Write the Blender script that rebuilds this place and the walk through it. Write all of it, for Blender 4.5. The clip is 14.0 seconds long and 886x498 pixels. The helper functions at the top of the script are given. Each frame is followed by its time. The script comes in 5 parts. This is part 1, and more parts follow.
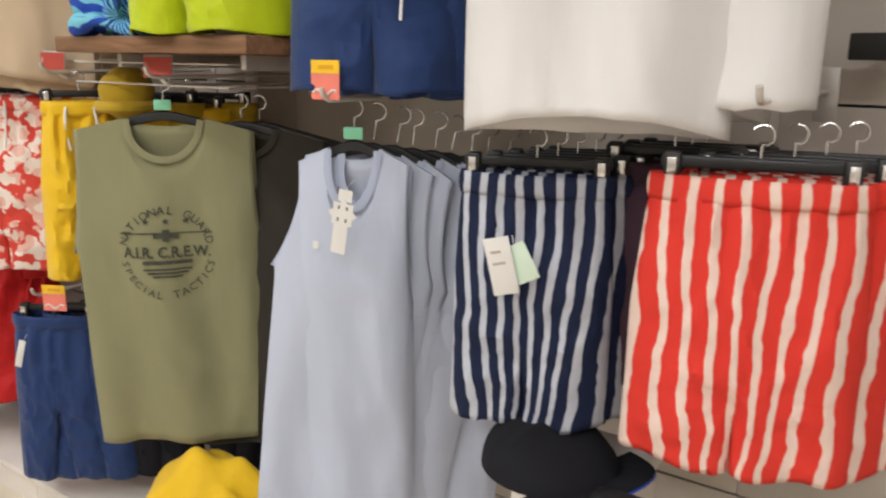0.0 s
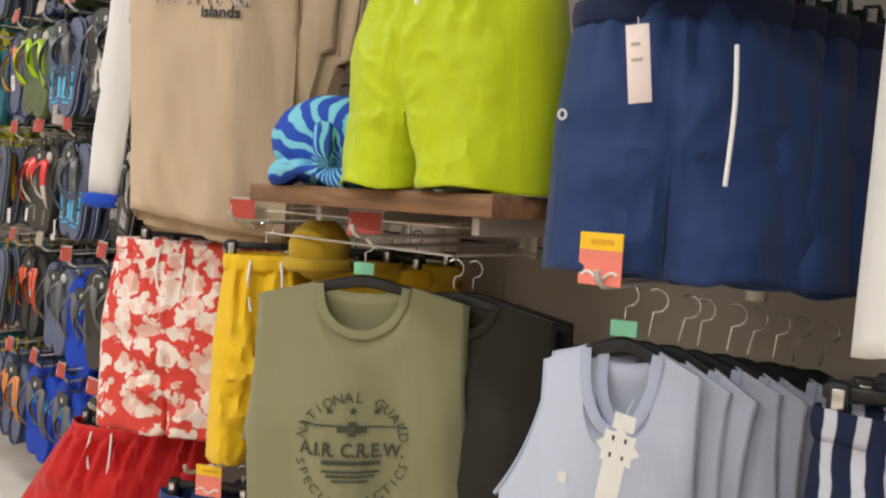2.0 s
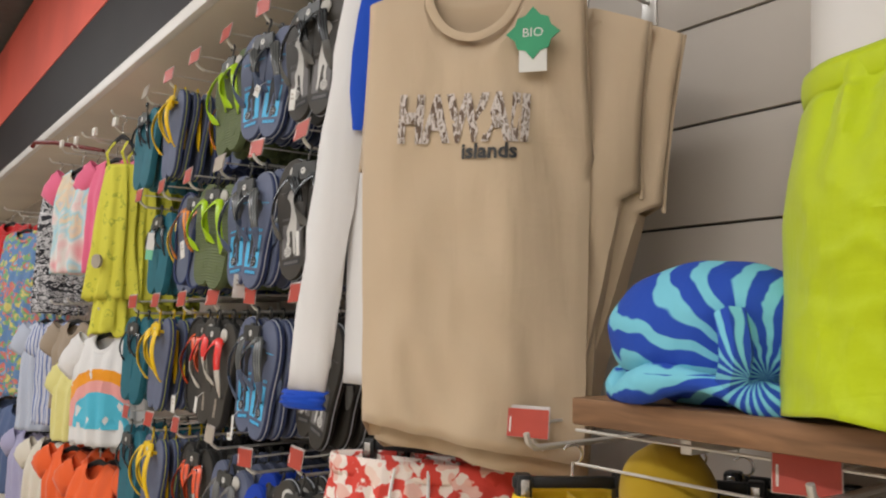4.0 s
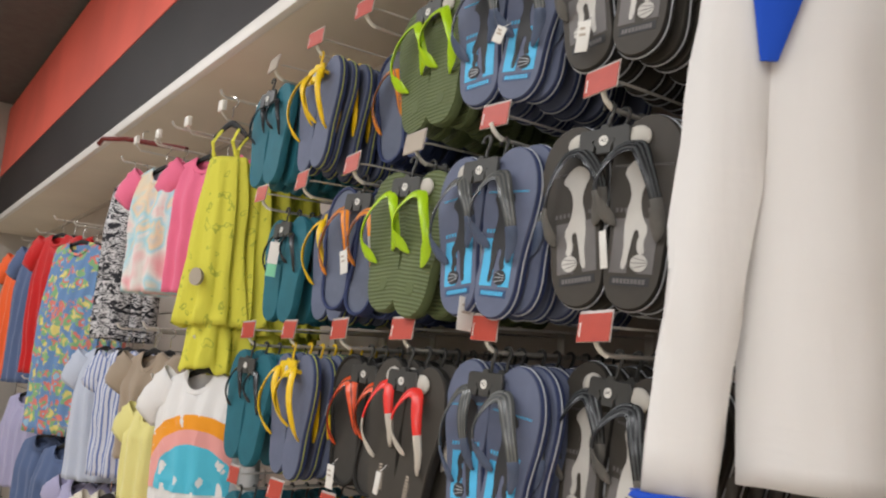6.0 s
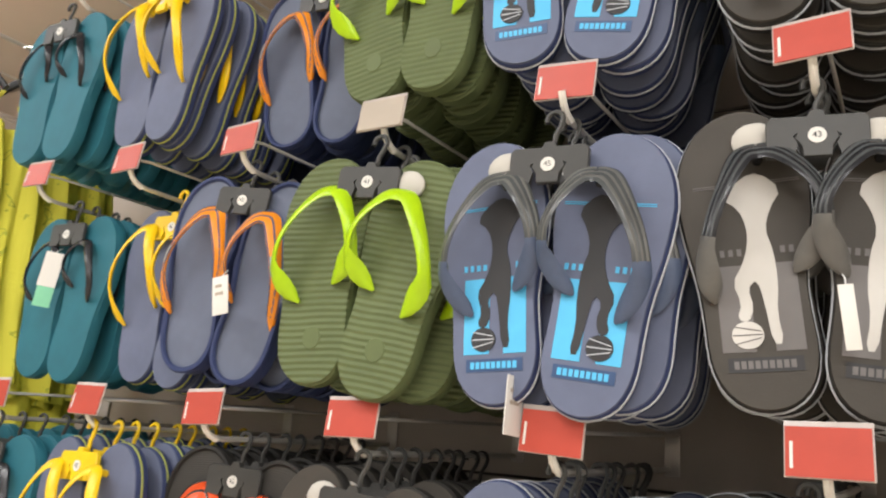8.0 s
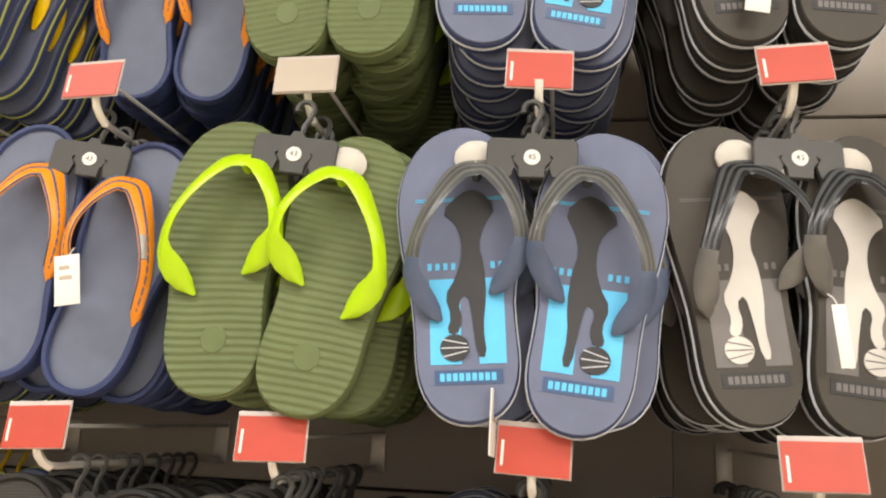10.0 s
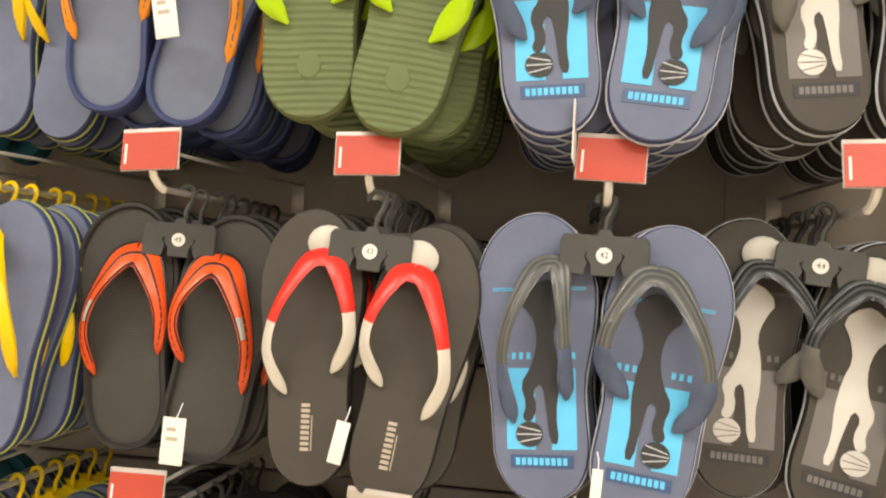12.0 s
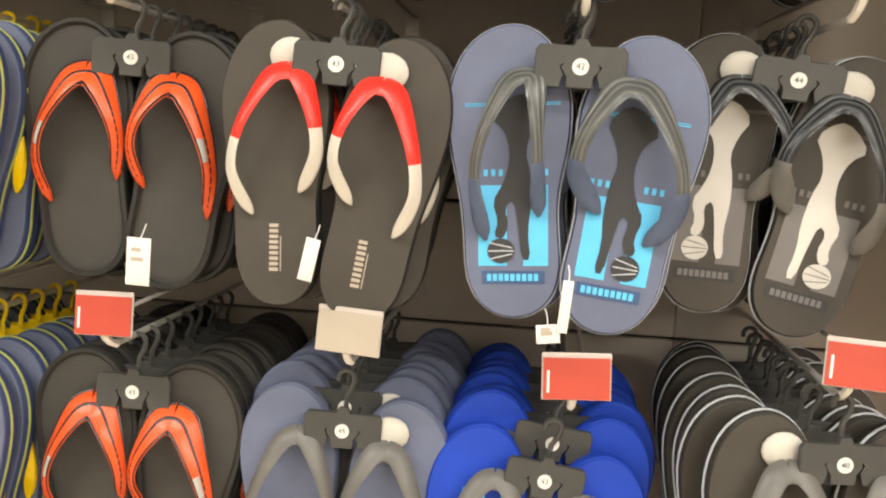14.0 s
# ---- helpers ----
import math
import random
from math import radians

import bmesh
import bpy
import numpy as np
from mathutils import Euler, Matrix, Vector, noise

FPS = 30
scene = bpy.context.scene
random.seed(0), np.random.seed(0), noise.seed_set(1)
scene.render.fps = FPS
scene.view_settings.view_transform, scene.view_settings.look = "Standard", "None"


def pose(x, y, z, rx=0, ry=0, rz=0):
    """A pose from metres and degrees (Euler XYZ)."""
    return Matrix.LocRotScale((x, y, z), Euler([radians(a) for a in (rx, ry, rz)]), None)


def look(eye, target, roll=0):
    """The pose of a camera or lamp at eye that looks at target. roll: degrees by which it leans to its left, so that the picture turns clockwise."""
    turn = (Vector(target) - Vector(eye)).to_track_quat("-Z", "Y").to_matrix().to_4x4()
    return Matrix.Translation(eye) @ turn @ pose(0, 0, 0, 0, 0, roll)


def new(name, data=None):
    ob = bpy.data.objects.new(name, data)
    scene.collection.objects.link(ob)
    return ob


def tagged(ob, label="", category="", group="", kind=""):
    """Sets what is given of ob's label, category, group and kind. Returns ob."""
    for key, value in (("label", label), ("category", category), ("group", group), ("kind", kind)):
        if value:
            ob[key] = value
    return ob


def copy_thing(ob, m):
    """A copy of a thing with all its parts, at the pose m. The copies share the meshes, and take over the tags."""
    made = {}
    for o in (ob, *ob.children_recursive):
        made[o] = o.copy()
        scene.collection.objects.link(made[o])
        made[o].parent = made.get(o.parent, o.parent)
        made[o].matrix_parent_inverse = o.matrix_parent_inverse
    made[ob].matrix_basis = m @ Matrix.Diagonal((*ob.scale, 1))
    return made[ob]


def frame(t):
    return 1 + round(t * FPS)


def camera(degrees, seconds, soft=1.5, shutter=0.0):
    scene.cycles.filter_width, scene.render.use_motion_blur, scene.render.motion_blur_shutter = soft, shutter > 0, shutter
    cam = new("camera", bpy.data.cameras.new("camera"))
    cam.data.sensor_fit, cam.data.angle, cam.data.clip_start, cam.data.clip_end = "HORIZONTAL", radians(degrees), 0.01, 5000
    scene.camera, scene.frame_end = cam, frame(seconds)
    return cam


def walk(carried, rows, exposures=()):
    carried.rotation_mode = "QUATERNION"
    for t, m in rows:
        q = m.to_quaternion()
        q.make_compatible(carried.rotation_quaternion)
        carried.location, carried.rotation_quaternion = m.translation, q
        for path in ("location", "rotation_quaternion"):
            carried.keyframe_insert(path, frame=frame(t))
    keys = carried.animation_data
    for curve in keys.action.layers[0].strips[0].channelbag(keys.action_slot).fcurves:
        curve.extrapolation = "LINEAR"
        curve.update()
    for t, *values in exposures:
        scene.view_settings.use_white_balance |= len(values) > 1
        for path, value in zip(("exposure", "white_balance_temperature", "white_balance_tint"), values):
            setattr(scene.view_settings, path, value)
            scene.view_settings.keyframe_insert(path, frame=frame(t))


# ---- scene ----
cam = camera(59.3, 14.0, soft=2.1, shutter=0.15)
PATH = [
    (0, (2.834, -1.049, 1.295), (1.737, 0.557, 0.831), 1.0),
    (0.5, (2.693, -0.97, 1.304), (1.368, 0.475, 0.907), 0.6),
    (1, (2.61, -0.883, 1.297), (1.159, 0.454, 0.967), 0.7),
    (1.5, (2.569, -0.858, 1.299), (1.106, 0.482, 1.04), 1.6),
    (2, (2.442, -0.883, 1.327), (1.047, 0.544, 1.201), 3.2),
    (2.5, (2.316, -0.935, 1.375), (1.026, 0.589, 1.497), 3.9),
    (3, (2.198, -0.924, 1.405), (0.899, 0.573, 1.671), 3.3),
    (3.5, (1.978, -0.861, 1.401), (0.508, 0.469, 1.671), 2.4),
    (4, (1.816, -0.815, 1.417), (0.243, 0.402, 1.625), 1.2),
    (6.3, (0.849, -0.872, 1.421), (-0.722, 0.322, 1.749), 4.0),
    (6.5, (0.749, -0.882, 1.431), (-0.782, 0.361, 1.765), 4.5),
    (7, (0.569, -0.902, 1.439), (-0.817, 0.497, 1.787), 5.0),
    (7.5, (0.446, -0.855, 1.454), (-0.783, 0.673, 1.851), 4.8),
    (8, (0.309, -0.733, 1.484), (-0.717, 0.921, 1.945), 4.5),
    (8.2, (0.265, -0.693, 1.489), (-0.677, 1.008, 1.955), 4.2),
    (10.3, (0.018, -0.737, 1.5), (-0.258, 1.19, 1.959), 2.7),
    (10.5, (0.025, -0.74, 1.502), (-0.252, 1.198, 1.91), 2.5),
    (11, (0.02, -0.748, 1.459), (-0.268, 1.207, 1.767), 2.6),
    (11.5, (-0.015, -0.776, 1.41), (-0.34, 1.188, 1.611), 2.8),
    (12, (-0.021, -0.776, 1.375), (-0.377, 1.191, 1.44), 2.7),
    (12.5, (-0.02, -0.766, 1.341), (-0.371, 1.202, 1.307), 2.8),
    (13, (-0.013, -0.755, 1.337), (-0.33, 1.216, 1.212), 2.6),
    (13.5, (-0.015, -0.758, 1.338), (-0.28, 1.214, 1.138), 2.6),
    (14, (-0.029, -0.76, 1.324), (-0.274, 1.206, 1.054), 2.7),
]
walk(cam, [(t, look(eye, target, roll)) for t, eye, target, roll in PATH],
     [(0, -1.02, 6250, 10), (1, -1.08, 6300, 10), (2.5, -1.02, 6350, 10), (3.0, -1.14, 6350, 10), (3.5, -1.22, 6300, 10), (4, -1.24, 6250, 10), (6.5, -0.98, 6150, 10), (7.2, -0.65, 6200, 10), (8, -0.53, 6400, 10), (10.5, -0.27, 6850, 10), (11, -0.31, 6600, 9), (12, -0.30, 7250, 8), (14, -0.18, 7000, 7)])

# ---- world and light: a shop hall with unseen ceiling lamps assumed over the aisle ----
world = bpy.data.worlds.new("shop_air")
scene.world = world
world.use_nodes = True
world.node_tree.nodes["Background"].inputs[0].default_value = (0.9, 0.87, 0.82, 1)
world.node_tree.nodes["Background"].inputs[1].default_value = 0.02


def ceiling_lamp(x, y, sx, sy, watts, colour):
    data = bpy.data.lights.new("unseen_ceiling_light", "AREA")
    data.shape, data.size, data.size_y, data.energy, data.color = "RECTANGLE", sx, sy, watts, colour
    ob = new("unseen_ceiling_light", data)
    ob.matrix_world = pose(x, y, 3.55)
    return ob


WARM = (1.0, 0.972, 0.945)
for lx, near_watts, fill_watts in ((-4.5, 105, 60), (-1.5, 108, 30), (1.5, 66, 205), (4.5, 55, 270)):
    ceiling_lamp(lx, -1.8, 2.4, 0.35, near_watts, WARM)
    # Far row is added fill, weighted to brighten the clothes bay wall.
    ceiling_lamp(lx, -4.3, 2.4, 0.35, fill_watts, WARM)


# ---- materials ----
def nodes_of(name, rough=0.7, metal=0.0, spec=0.3):
    m = bpy.data.materials.new(name)
    m.use_nodes = True
    nt = m.node_tree
    b = nt.nodes["Principled BSDF"]
    b.inputs["Roughness"].default_value = rough
    b.inputs["Metallic"].default_value = metal
    b.inputs["Specular IOR Level"].default_value = spec
    return m, nt, b


def tex_coord(nt, scale=(1, 1, 1)):
    tc = nt.nodes.new("ShaderNodeTexCoord")
    mp = nt.nodes.new("ShaderNodeMapping")
    mp.inputs["Scale"].default_value = scale
    nt.links.new(tc.outputs["Object"], mp.inputs["Vector"])
    return mp.outputs["Vector"]


def noise_of(nt, vec, scale, detail=3, distort=0.0):
    n = nt.nodes.new("ShaderNodeTexNoise")
    n.inputs["Scale"].default_value = scale
    n.inputs["Detail"].default_value = detail
    n.inputs["Distortion"].default_value = distort
    nt.links.new(vec, n.inputs["Vector"])
    return n.outputs["Fac"]


def ramp(nt, fac, stops, hard=False):
    r = nt.nodes.new("ShaderNodeValToRGB")
    r.color_ramp.interpolation = "CONSTANT" if hard else "LINEAR"
    e = r.color_ramp.elements
    while len(e) < len(stops):
        e.new(0.5)
    for i, (p, c) in enumerate(stops):
        e[i].position, e[i].color = p, (*c, 1)
    nt.links.new(fac, r.inputs["Fac"])
    return r.outputs["Color"]


def mix(nt, fac, a, b, mode="MIX"):
    m = nt.nodes.new("ShaderNodeMix")
    m.data_type, m.blend_type = "RGBA", mode
    for sock, v in ((m.inputs["Factor"], fac), (m.inputs["A"], a), (m.inputs["B"], b)):
        if isinstance(v, (int, float)):
            sock.default_value = v
        elif isinstance(v, tuple):
            sock.default_value = (*v, 1)
        else:
            nt.links.new(v, sock)
    return m.outputs["Result"]


def math_node(nt, op, a, b=None):
    m = nt.nodes.new("ShaderNodeMath")
    m.operation = op
    for i, v in enumerate((a, b)):
        if v is None:
            continue
        if isinstance(v, (int, float)):
            m.inputs[i].default_value = v
        else:
            nt.links.new(v, m.inputs[i])
    return m.outputs[0]


def bump_on(nt, b, height, strength=0.3, dist=0.002):
    n = nt.nodes.new("ShaderNodeBump")
    n.inputs["Strength"].default_value, n.inputs["Distance"].default_value = strength, dist
    nt.links.new(height, n.inputs["Height"])
    nt.links.new(n.outputs["Normal"], b.inputs["Normal"])


def shade(c, k):
    return tuple(min(1.0, v * k) for v in c)


def weave(nt, b, vec, amount=0.25):
    """Cloth relief: hanging folds, crossing creases and the thread."""
    folds = noise_of(nt, tex_coord(nt, (1, 1, 0.16)), 24, 3, 0.3)
    slant = nt.nodes.new("ShaderNodeMapping")
    slant.inputs["Rotation"].default_value = (0, radians(35), 0)
    slant.inputs["Scale"].default_value = (0.5, 1, 1.6)
    nt.links.new(vec, slant.inputs["Vector"])
    ridge = math_node(nt, "ABSOLUTE", math_node(nt, "SUBTRACT", noise_of(nt, slant.outputs["Vector"], 9, 2, 0.9), 0.5))
    ridge = math_node(nt, "MINIMUM", math_node(nt, "MULTIPLY", ridge, 6.0), 0.6)
    thread = noise_of(nt, vec, 700, 2)
    h = math_node(nt, "ADD", math_node(nt, "MULTIPLY", folds, 1.6), math_node(nt, "MULTIPLY", ridge, 0.22 if amount > 0.18 else 0.15))
    h = math_node(nt, "ADD", h, math_node(nt, "MULTIPLY", thread, 0.10))
    bump_on(nt, b, h, min(1.0, amount * 1.7), 0.008)


def fabric(name, c, rough=0.85, var=0.045, sheen=0.15, crease=0.14):
    m, nt, b = nodes_of(name, rough, 0, 0.2)
    vec = tex_coord(nt)
    f = noise_of(nt, vec, 5, 3, 0.4)
    nt.links.new(ramp(nt, f, [(0.25, shade(c, 1 - var)), (0.75, shade(c, 1 + var * 0.6))]), b.inputs["Base Color"])
    b.inputs["Sheen Weight"].default_value = sheen
    weave(nt, b, vec, crease)
    return m


def striped(name, ca, cb, pitch, share, wobble=0.012, axis="X", gather=0.0):
    m, nt, b = nodes_of(name, 0.85, 0, 0.2)
    vec = tex_coord(nt)
    sep = nt.nodes.new("ShaderNodeSeparateXYZ")
    nt.links.new(vec, sep.inputs[0])
    n = math_node(nt, "MULTIPLY", math_node(nt, "SUBTRACT", noise_of(nt, vec, 11, 3), 0.5), wobble * 4)
    x = math_node(nt, "ADD", sep.outputs[axis], n)
    if gather:
        low = math_node(nt, "MAXIMUM", math_node(nt, "SUBTRACT", math_node(nt, "MULTIPLY", sep.outputs["Z"], -1.0), 0.10), 0.0)
        near = math_node(nt, "SUBTRACT", 0.15, math_node(nt, "ABSOLUTE", sep.outputs["X"]))
        near = math_node(nt, "MULTIPLY", math_node(nt, "MAXIMUM", near, 0.0), gather / 0.15)
        x = math_node(nt, "MULTIPLY", x, math_node(nt, "ADD", math_node(nt, "MULTIPLY", low, near), 1.0))
    w = math_node(nt, "FRACT", math_node(nt, "MULTIPLY", math_node(nt, "ADD", x, 10.0), 1 / pitch))
    col = ramp(nt, w, [(0.0, ca), (share, ca), (share + 0.03, cb), (0.96, cb), (1.0, ca)])
    g = noise_of(nt, vec, 40, 3)
    nt.links.new(mix(nt, math_node(nt, "MULTIPLY", g, 0.25), col, shade(ca, 0.8)), b.inputs["Base Color"])
    weave(nt, b, vec, 0.25)
    return m


def blotched(name, stops, scale=18, distort=1.0, hard=True, stretch=(1, 1, 1)):
    m, nt, b = nodes_of(name, 0.8, 0, 0.2)
    vec = tex_coord(nt, stretch)
    f = noise_of(nt, vec, scale, 2.0, distort)
    nt.links.new(ramp(nt, f, stops, hard), b.inputs["Base Color"])
    weave(nt, b, tex_coord(nt), 0.25)
    return m


def floral(name, ground, petals, scale=17.0):
    m, nt, b = nodes_of(name, 0.8, 0, 0.2)
    vec = tex_coord(nt)
    warp = nt.nodes.new("ShaderNodeTexNoise")
    warp.inputs["Scale"].default_value = 30
    nt.links.new(vec, warp.inputs["Vector"])
    moved = mix(nt, 0.055, vec, warp.outputs["Color"], "ADD")
    v = nt.nodes.new("ShaderNodeTexVoronoi")
    v.inputs["Scale"].default_value = scale
    nt.links.new(moved, v.inputs["Vector"])
    inside = ramp(nt, v.outputs["Distance"], [(0.0, (1, 1, 1)), (0.52, (1, 1, 1)), (0.57, (0, 0, 0))])
    hue = ramp(nt, noise_of(nt, vec, scale * 0.9, 1), [(0.0, petals[0])] + [(0.35 + 0.35 * i / max(1, len(petals) - 1), p) for i, p in enumerate(petals[1:])], True)
    nt.links.new(mix(nt, inside, ground, hue), b.inputs["Base Color"])
    weave(nt, b, vec, 0.25)
    return m


def fan_stripes(name, ca, cb):
    """Stripes that run together towards a gathered knot."""
    m, nt, b = nodes_of(name, 0.8, 0, 0.2)
    vec = tex_coord(nt)
    sep = nt.nodes.new("ShaderNodeSeparateXYZ")
    nt.links.new(vec, sep.inputs[0])
    ang = math_node(nt, "ARCTAN2", math_node(nt, "SUBTRACT", sep.outputs["Z"], 0.035), math_node(nt, "SUBTRACT", sep.outputs["X"], 0.075))
    n = math_node(nt, "MULTIPLY", noise_of(nt, vec, 13, 2), 1.5)
    w = math_node(nt, "FRACT", math_node(nt, "ADD", math_node(nt, "MULTIPLY", ang, 2.9), math_node(nt, "ADD", n, 10.0)))
    nt.links.new(ramp(nt, w, [(0.0, ca), (0.52, ca), (0.56, cb), (0.95, cb), (1.0, ca)]), b.inputs["Base Color"])
    weave(nt, b, vec, 0.3)
    return m


def plain(name, c, rough=0.5, metal=0.0, var=0.1, scale=14.0, spec=0.4, bump=0.08):
    m, nt, b = nodes_of(name, rough, metal, spec)
    vec = tex_coord(nt)
    f = noise_of(nt, vec, scale, 5, 0.3)
    nt.links.new(ramp(nt, f, [(0.3, shade(c, 1 - var)), (0.7, shade(c, 1 + var))]), b.inputs["Base Color"])
    bump_on(nt, b, noise_of(nt, vec, 260, 3), bump, 0.001)
    return m


def foam(name, c, ribs=0.0):
    """Moulded EVA foam, with cross ribs of the given pitch where there are any."""
    m, nt, b = nodes_of(name, 0.62, 0, 0.35)
    vec = tex_coord(nt)
    f = noise_of(nt, vec, 22, 4)
    info = nt.nodes.new("ShaderNodeObjectInfo")
    col = ramp(nt, f, [(0.3, shade(c, 0.9)), (0.7, shade(c, 1.08))])
    nt.links.new(mix(nt, math_node(nt, "MULTIPLY", info.outputs["Random"], 0.18), col, shade(c, 0.6)), b.inputs["Base Color"])
    if ribs:
        sep = nt.nodes.new("ShaderNodeSeparateXYZ")
        nt.links.new(vec, sep.inputs[0])
        z = math_node(nt, "ADD", sep.outputs["Z"], math_node(nt, "MULTIPLY", noise_of(nt, vec, 9, 1), 0.012))
        s = math_node(nt, "SINE", math_node(nt, "MULTIPLY", z, 2 * math.pi / ribs))
        bump_on(nt, b, s, 0.5 if ribs > 0.006 else 0.14, 0.0016)
    else:
        bump_on(nt, b, noise_of(nt, vec, 480, 2), 0.15, 0.001)
    return m


def wood(name, c):
    m, nt, b = nodes_of(name, 0.5, 0, 0.35)
    vec = tex_coord(nt, (1.5, 14, 14))
    f = noise_of(nt, vec, 3.5, 6, 1.2)
    nt.links.new(ramp(nt, f, [(0.3, shade(c, 0.6)), (0.7, shade(c, 1.25))]), b.inputs["Base Color"])
    bump_on(nt, b, f, 0.12, 0.002)
    return m


M = dict(
    panel=plain("slatwall_taupe", (0.52, 0.465, 0.40), 0.6, 0, 0.06, 3, 0.3),
    # Shade inside the slat grooves is put into this dark backing colour.
    groove_shade=plain("slat_recess_shade", (0.05, 0.045, 0.04), 0.8),
    # The canopy has no lamp; its soffit's brightness is put into this pale cream.
    cream=plain("canopy_cream", (0.76, 0.68, 0.56), 0.55, 0, 0.06, 2),
    white_metal=plain("white_enamel", (0.78, 0.75, 0.70), 0.4, 0, 0.05, 3),
    black_board=plain("black_fascia", (0.03, 0.025, 0.025), 0.6, 0, 0.15, 2),
    salmon=plain("salmon_fascia", (0.90, 0.16, 0.11), 0.6, 0, 0.12, 1.2),
    ceiling=plain("dark_ceiling_paint", (0.12, 0.11, 0.10), 0.9),
    far_wall=plain("greige_wall_paint", (0.42, 0.39, 0.35), 0.85, 0, 0.08, 1),
    deck=plain("deck_laminate", (0.72, 0.67, 0.60), 0.45, 0, 0.10, 5),
    walnut=wood("walnut_board", (0.24, 0.125, 0.060)),
    wire=plain("zinc_wire", (0.66, 0.63, 0.58), 0.36, 0.5, 0.08),
    tip=plain("white_cap_plastic", (0.82, 0.78, 0.70), 0.4),
    black_plastic=plain("black_hanger_plastic", (0.018, 0.018, 0.018), 0.38, 0, 0.15),
    grey_plastic=plain("charcoal_clip_plastic", (0.055, 0.054, 0.05), 0.45, 0, 0.15),
    tag_red=plain("red_price_card", (0.46, 0.066, 0.042), 0.42, 0, 0.06, 30),
    tag_grey=plain("plain_card_back", (0.42, 0.36, 0.29), 0.6, 0, 0.05),
    tag_pale=plain("faded_red_print", (0.80, 0.22, 0.16), 0.5),
    yellow_card=plain("yellow_card", (0.90, 0.55, 0.02), 0.5),
    paper=plain("white_paper", (0.72, 0.70, 0.65), 0.65, 0, 0.03),
    ink=plain("black_ink", (0.03, 0.03, 0.03), 0.6),
    olive_ink=plain("faded_black_print", (0.065, 0.065, 0.045), 0.85, 0, 0.3, 60),
    green_card=plain("green_card", (0.03, 0.30, 0.13), 0.5),
    mint=plain("mint_size_clip", (0.22, 0.58, 0.36), 0.4),
    torso=plain("mannequin_fibreglass", (0.66, 0.63, 0.59), 0.42, 0, 0.03, 3),
    cord=fabric("white_cord", (0.80, 0.79, 0.76)),
    ball=plain("white_toe_post_foam", (0.56, 0.53, 0.47), 0.7),
    clear=plain("clear_tag_sleeve", (0.50, 0.44, 0.40), 0.25),
    disc_blue=plain("blue_disc_card", (0.02, 0.22, 0.60), 0.45),
    chrome=plain("chrome_clip", (0.72, 0.70, 0.67), 0.22, 0.9),
)


# ---- mesh helpers ----
def link_mesh(name, bm, material, parent=None, label="", smooth=True):
    me = bpy.data.meshes.new(name)
    bmesh.ops.recalc_face_normals(bm, faces=bm.faces)
    bm.to_mesh(me)
    bm.free()
    if smooth:
        me.polygons.foreach_set("use_smooth", [True] * len(me.polygons))
        me.set_sharp_from_angle(angle=radians(40))
    me.materials.append(material)
    ob = new(name, me)
    ob.parent = parent
    return tagged(ob, label)


def part(name, bm, material, parent, label="", smooth=True):
    return link_mesh(name, bm, material, parent, label, smooth)


def thing(name, m, label, category, group=""):
    ob = new(name)
    ob.empty_display_size = 0.05
    ob.matrix_world = m
    return tagged(ob, label, category, group)


def box(bm, x0, x1, y0, y1, z0, z1, bevel=0.0):
    g = bmesh.ops.create_cube(bm, size=1.0, matrix=Matrix.LocRotScale(((x0 + x1) / 2, (y0 + y1) / 2, (z0 + z1) / 2), None, (x1 - x0, y1 - y0, z1 - z0)))
    if bevel:
        edges = {e for v in g["verts"] for e in v.link_edges}
        bmesh.ops.bevel(bm, geom=list(edges), offset=bevel, segments=2, affect="EDGES", profile=0.5)
    return bm


def bm_box(*a, bevel=0.0):
    return box(bmesh.new(), *a, bevel=bevel)


def tube(bm, pts, r, n=7, caps=True):
    """A round rod along a line of points; r is a number or one for each point."""
    pts = [Vector(p) for p in pts]
    rs = r if isinstance(r, (list, tuple)) else [r] * len(pts)
    rings = []
    side = None
    for i, p in enumerate(pts):
        d = (pts[min(i + 1, len(pts) - 1)] - pts[max(i - 1, 0)]).normalized()
        if side is None:
            side = d.orthogonal().normalized()
        side = (side - d * side.dot(d)).normalized()
        up = d.cross(side)
        rings.append([bm.verts.new(p + rs[i] * (math.cos(2 * math.pi * k / n) * side + math.sin(2 * math.pi * k / n) * up)) for k in range(n)])
    for a, b in zip(rings, rings[1:]):
        for k in range(n):
            bm.faces.new((a[k], a[(k + 1) % n], b[(k + 1) % n], b[k]))
    if caps:
        bm.faces.new(rings[0][::-1])
        bm.faces.new(rings[-1])
    return bm


def band(bm, pts, widths, thick, normals):
    """A strap of lens-shaped section along points, its flat side towards the normals."""
    pts = [Vector(p) for p in pts]
    rings = []
    for i, p in enumerate(pts):
        d = (pts[min(i + 1, len(pts) - 1)] - pts[max(i - 1, 0)]).normalized()
        n = Vector(normals[i])
        n = (n - d * n.dot(d)).normalized()
        s = d.cross(n)
        w = widths[i] / 2
        rings.append([bm.verts.new(p + s * a * w + n * b * thick) for a, b in ((-1, 0), (-0.7, 0.8), (0, 1), (0.7, 0.8), (1, 0), (0.7, -0.5), (-0.7, -0.5))])
    for a, b in zip(rings, rings[1:]):
        for k in range(7):
            bm.faces.new((a[k], a[(k + 1) % 7], b[(k + 1) % 7], b[k]))
    bm.faces.new(rings[0][::-1])
    bm.faces.new(rings[-1])
    return bm


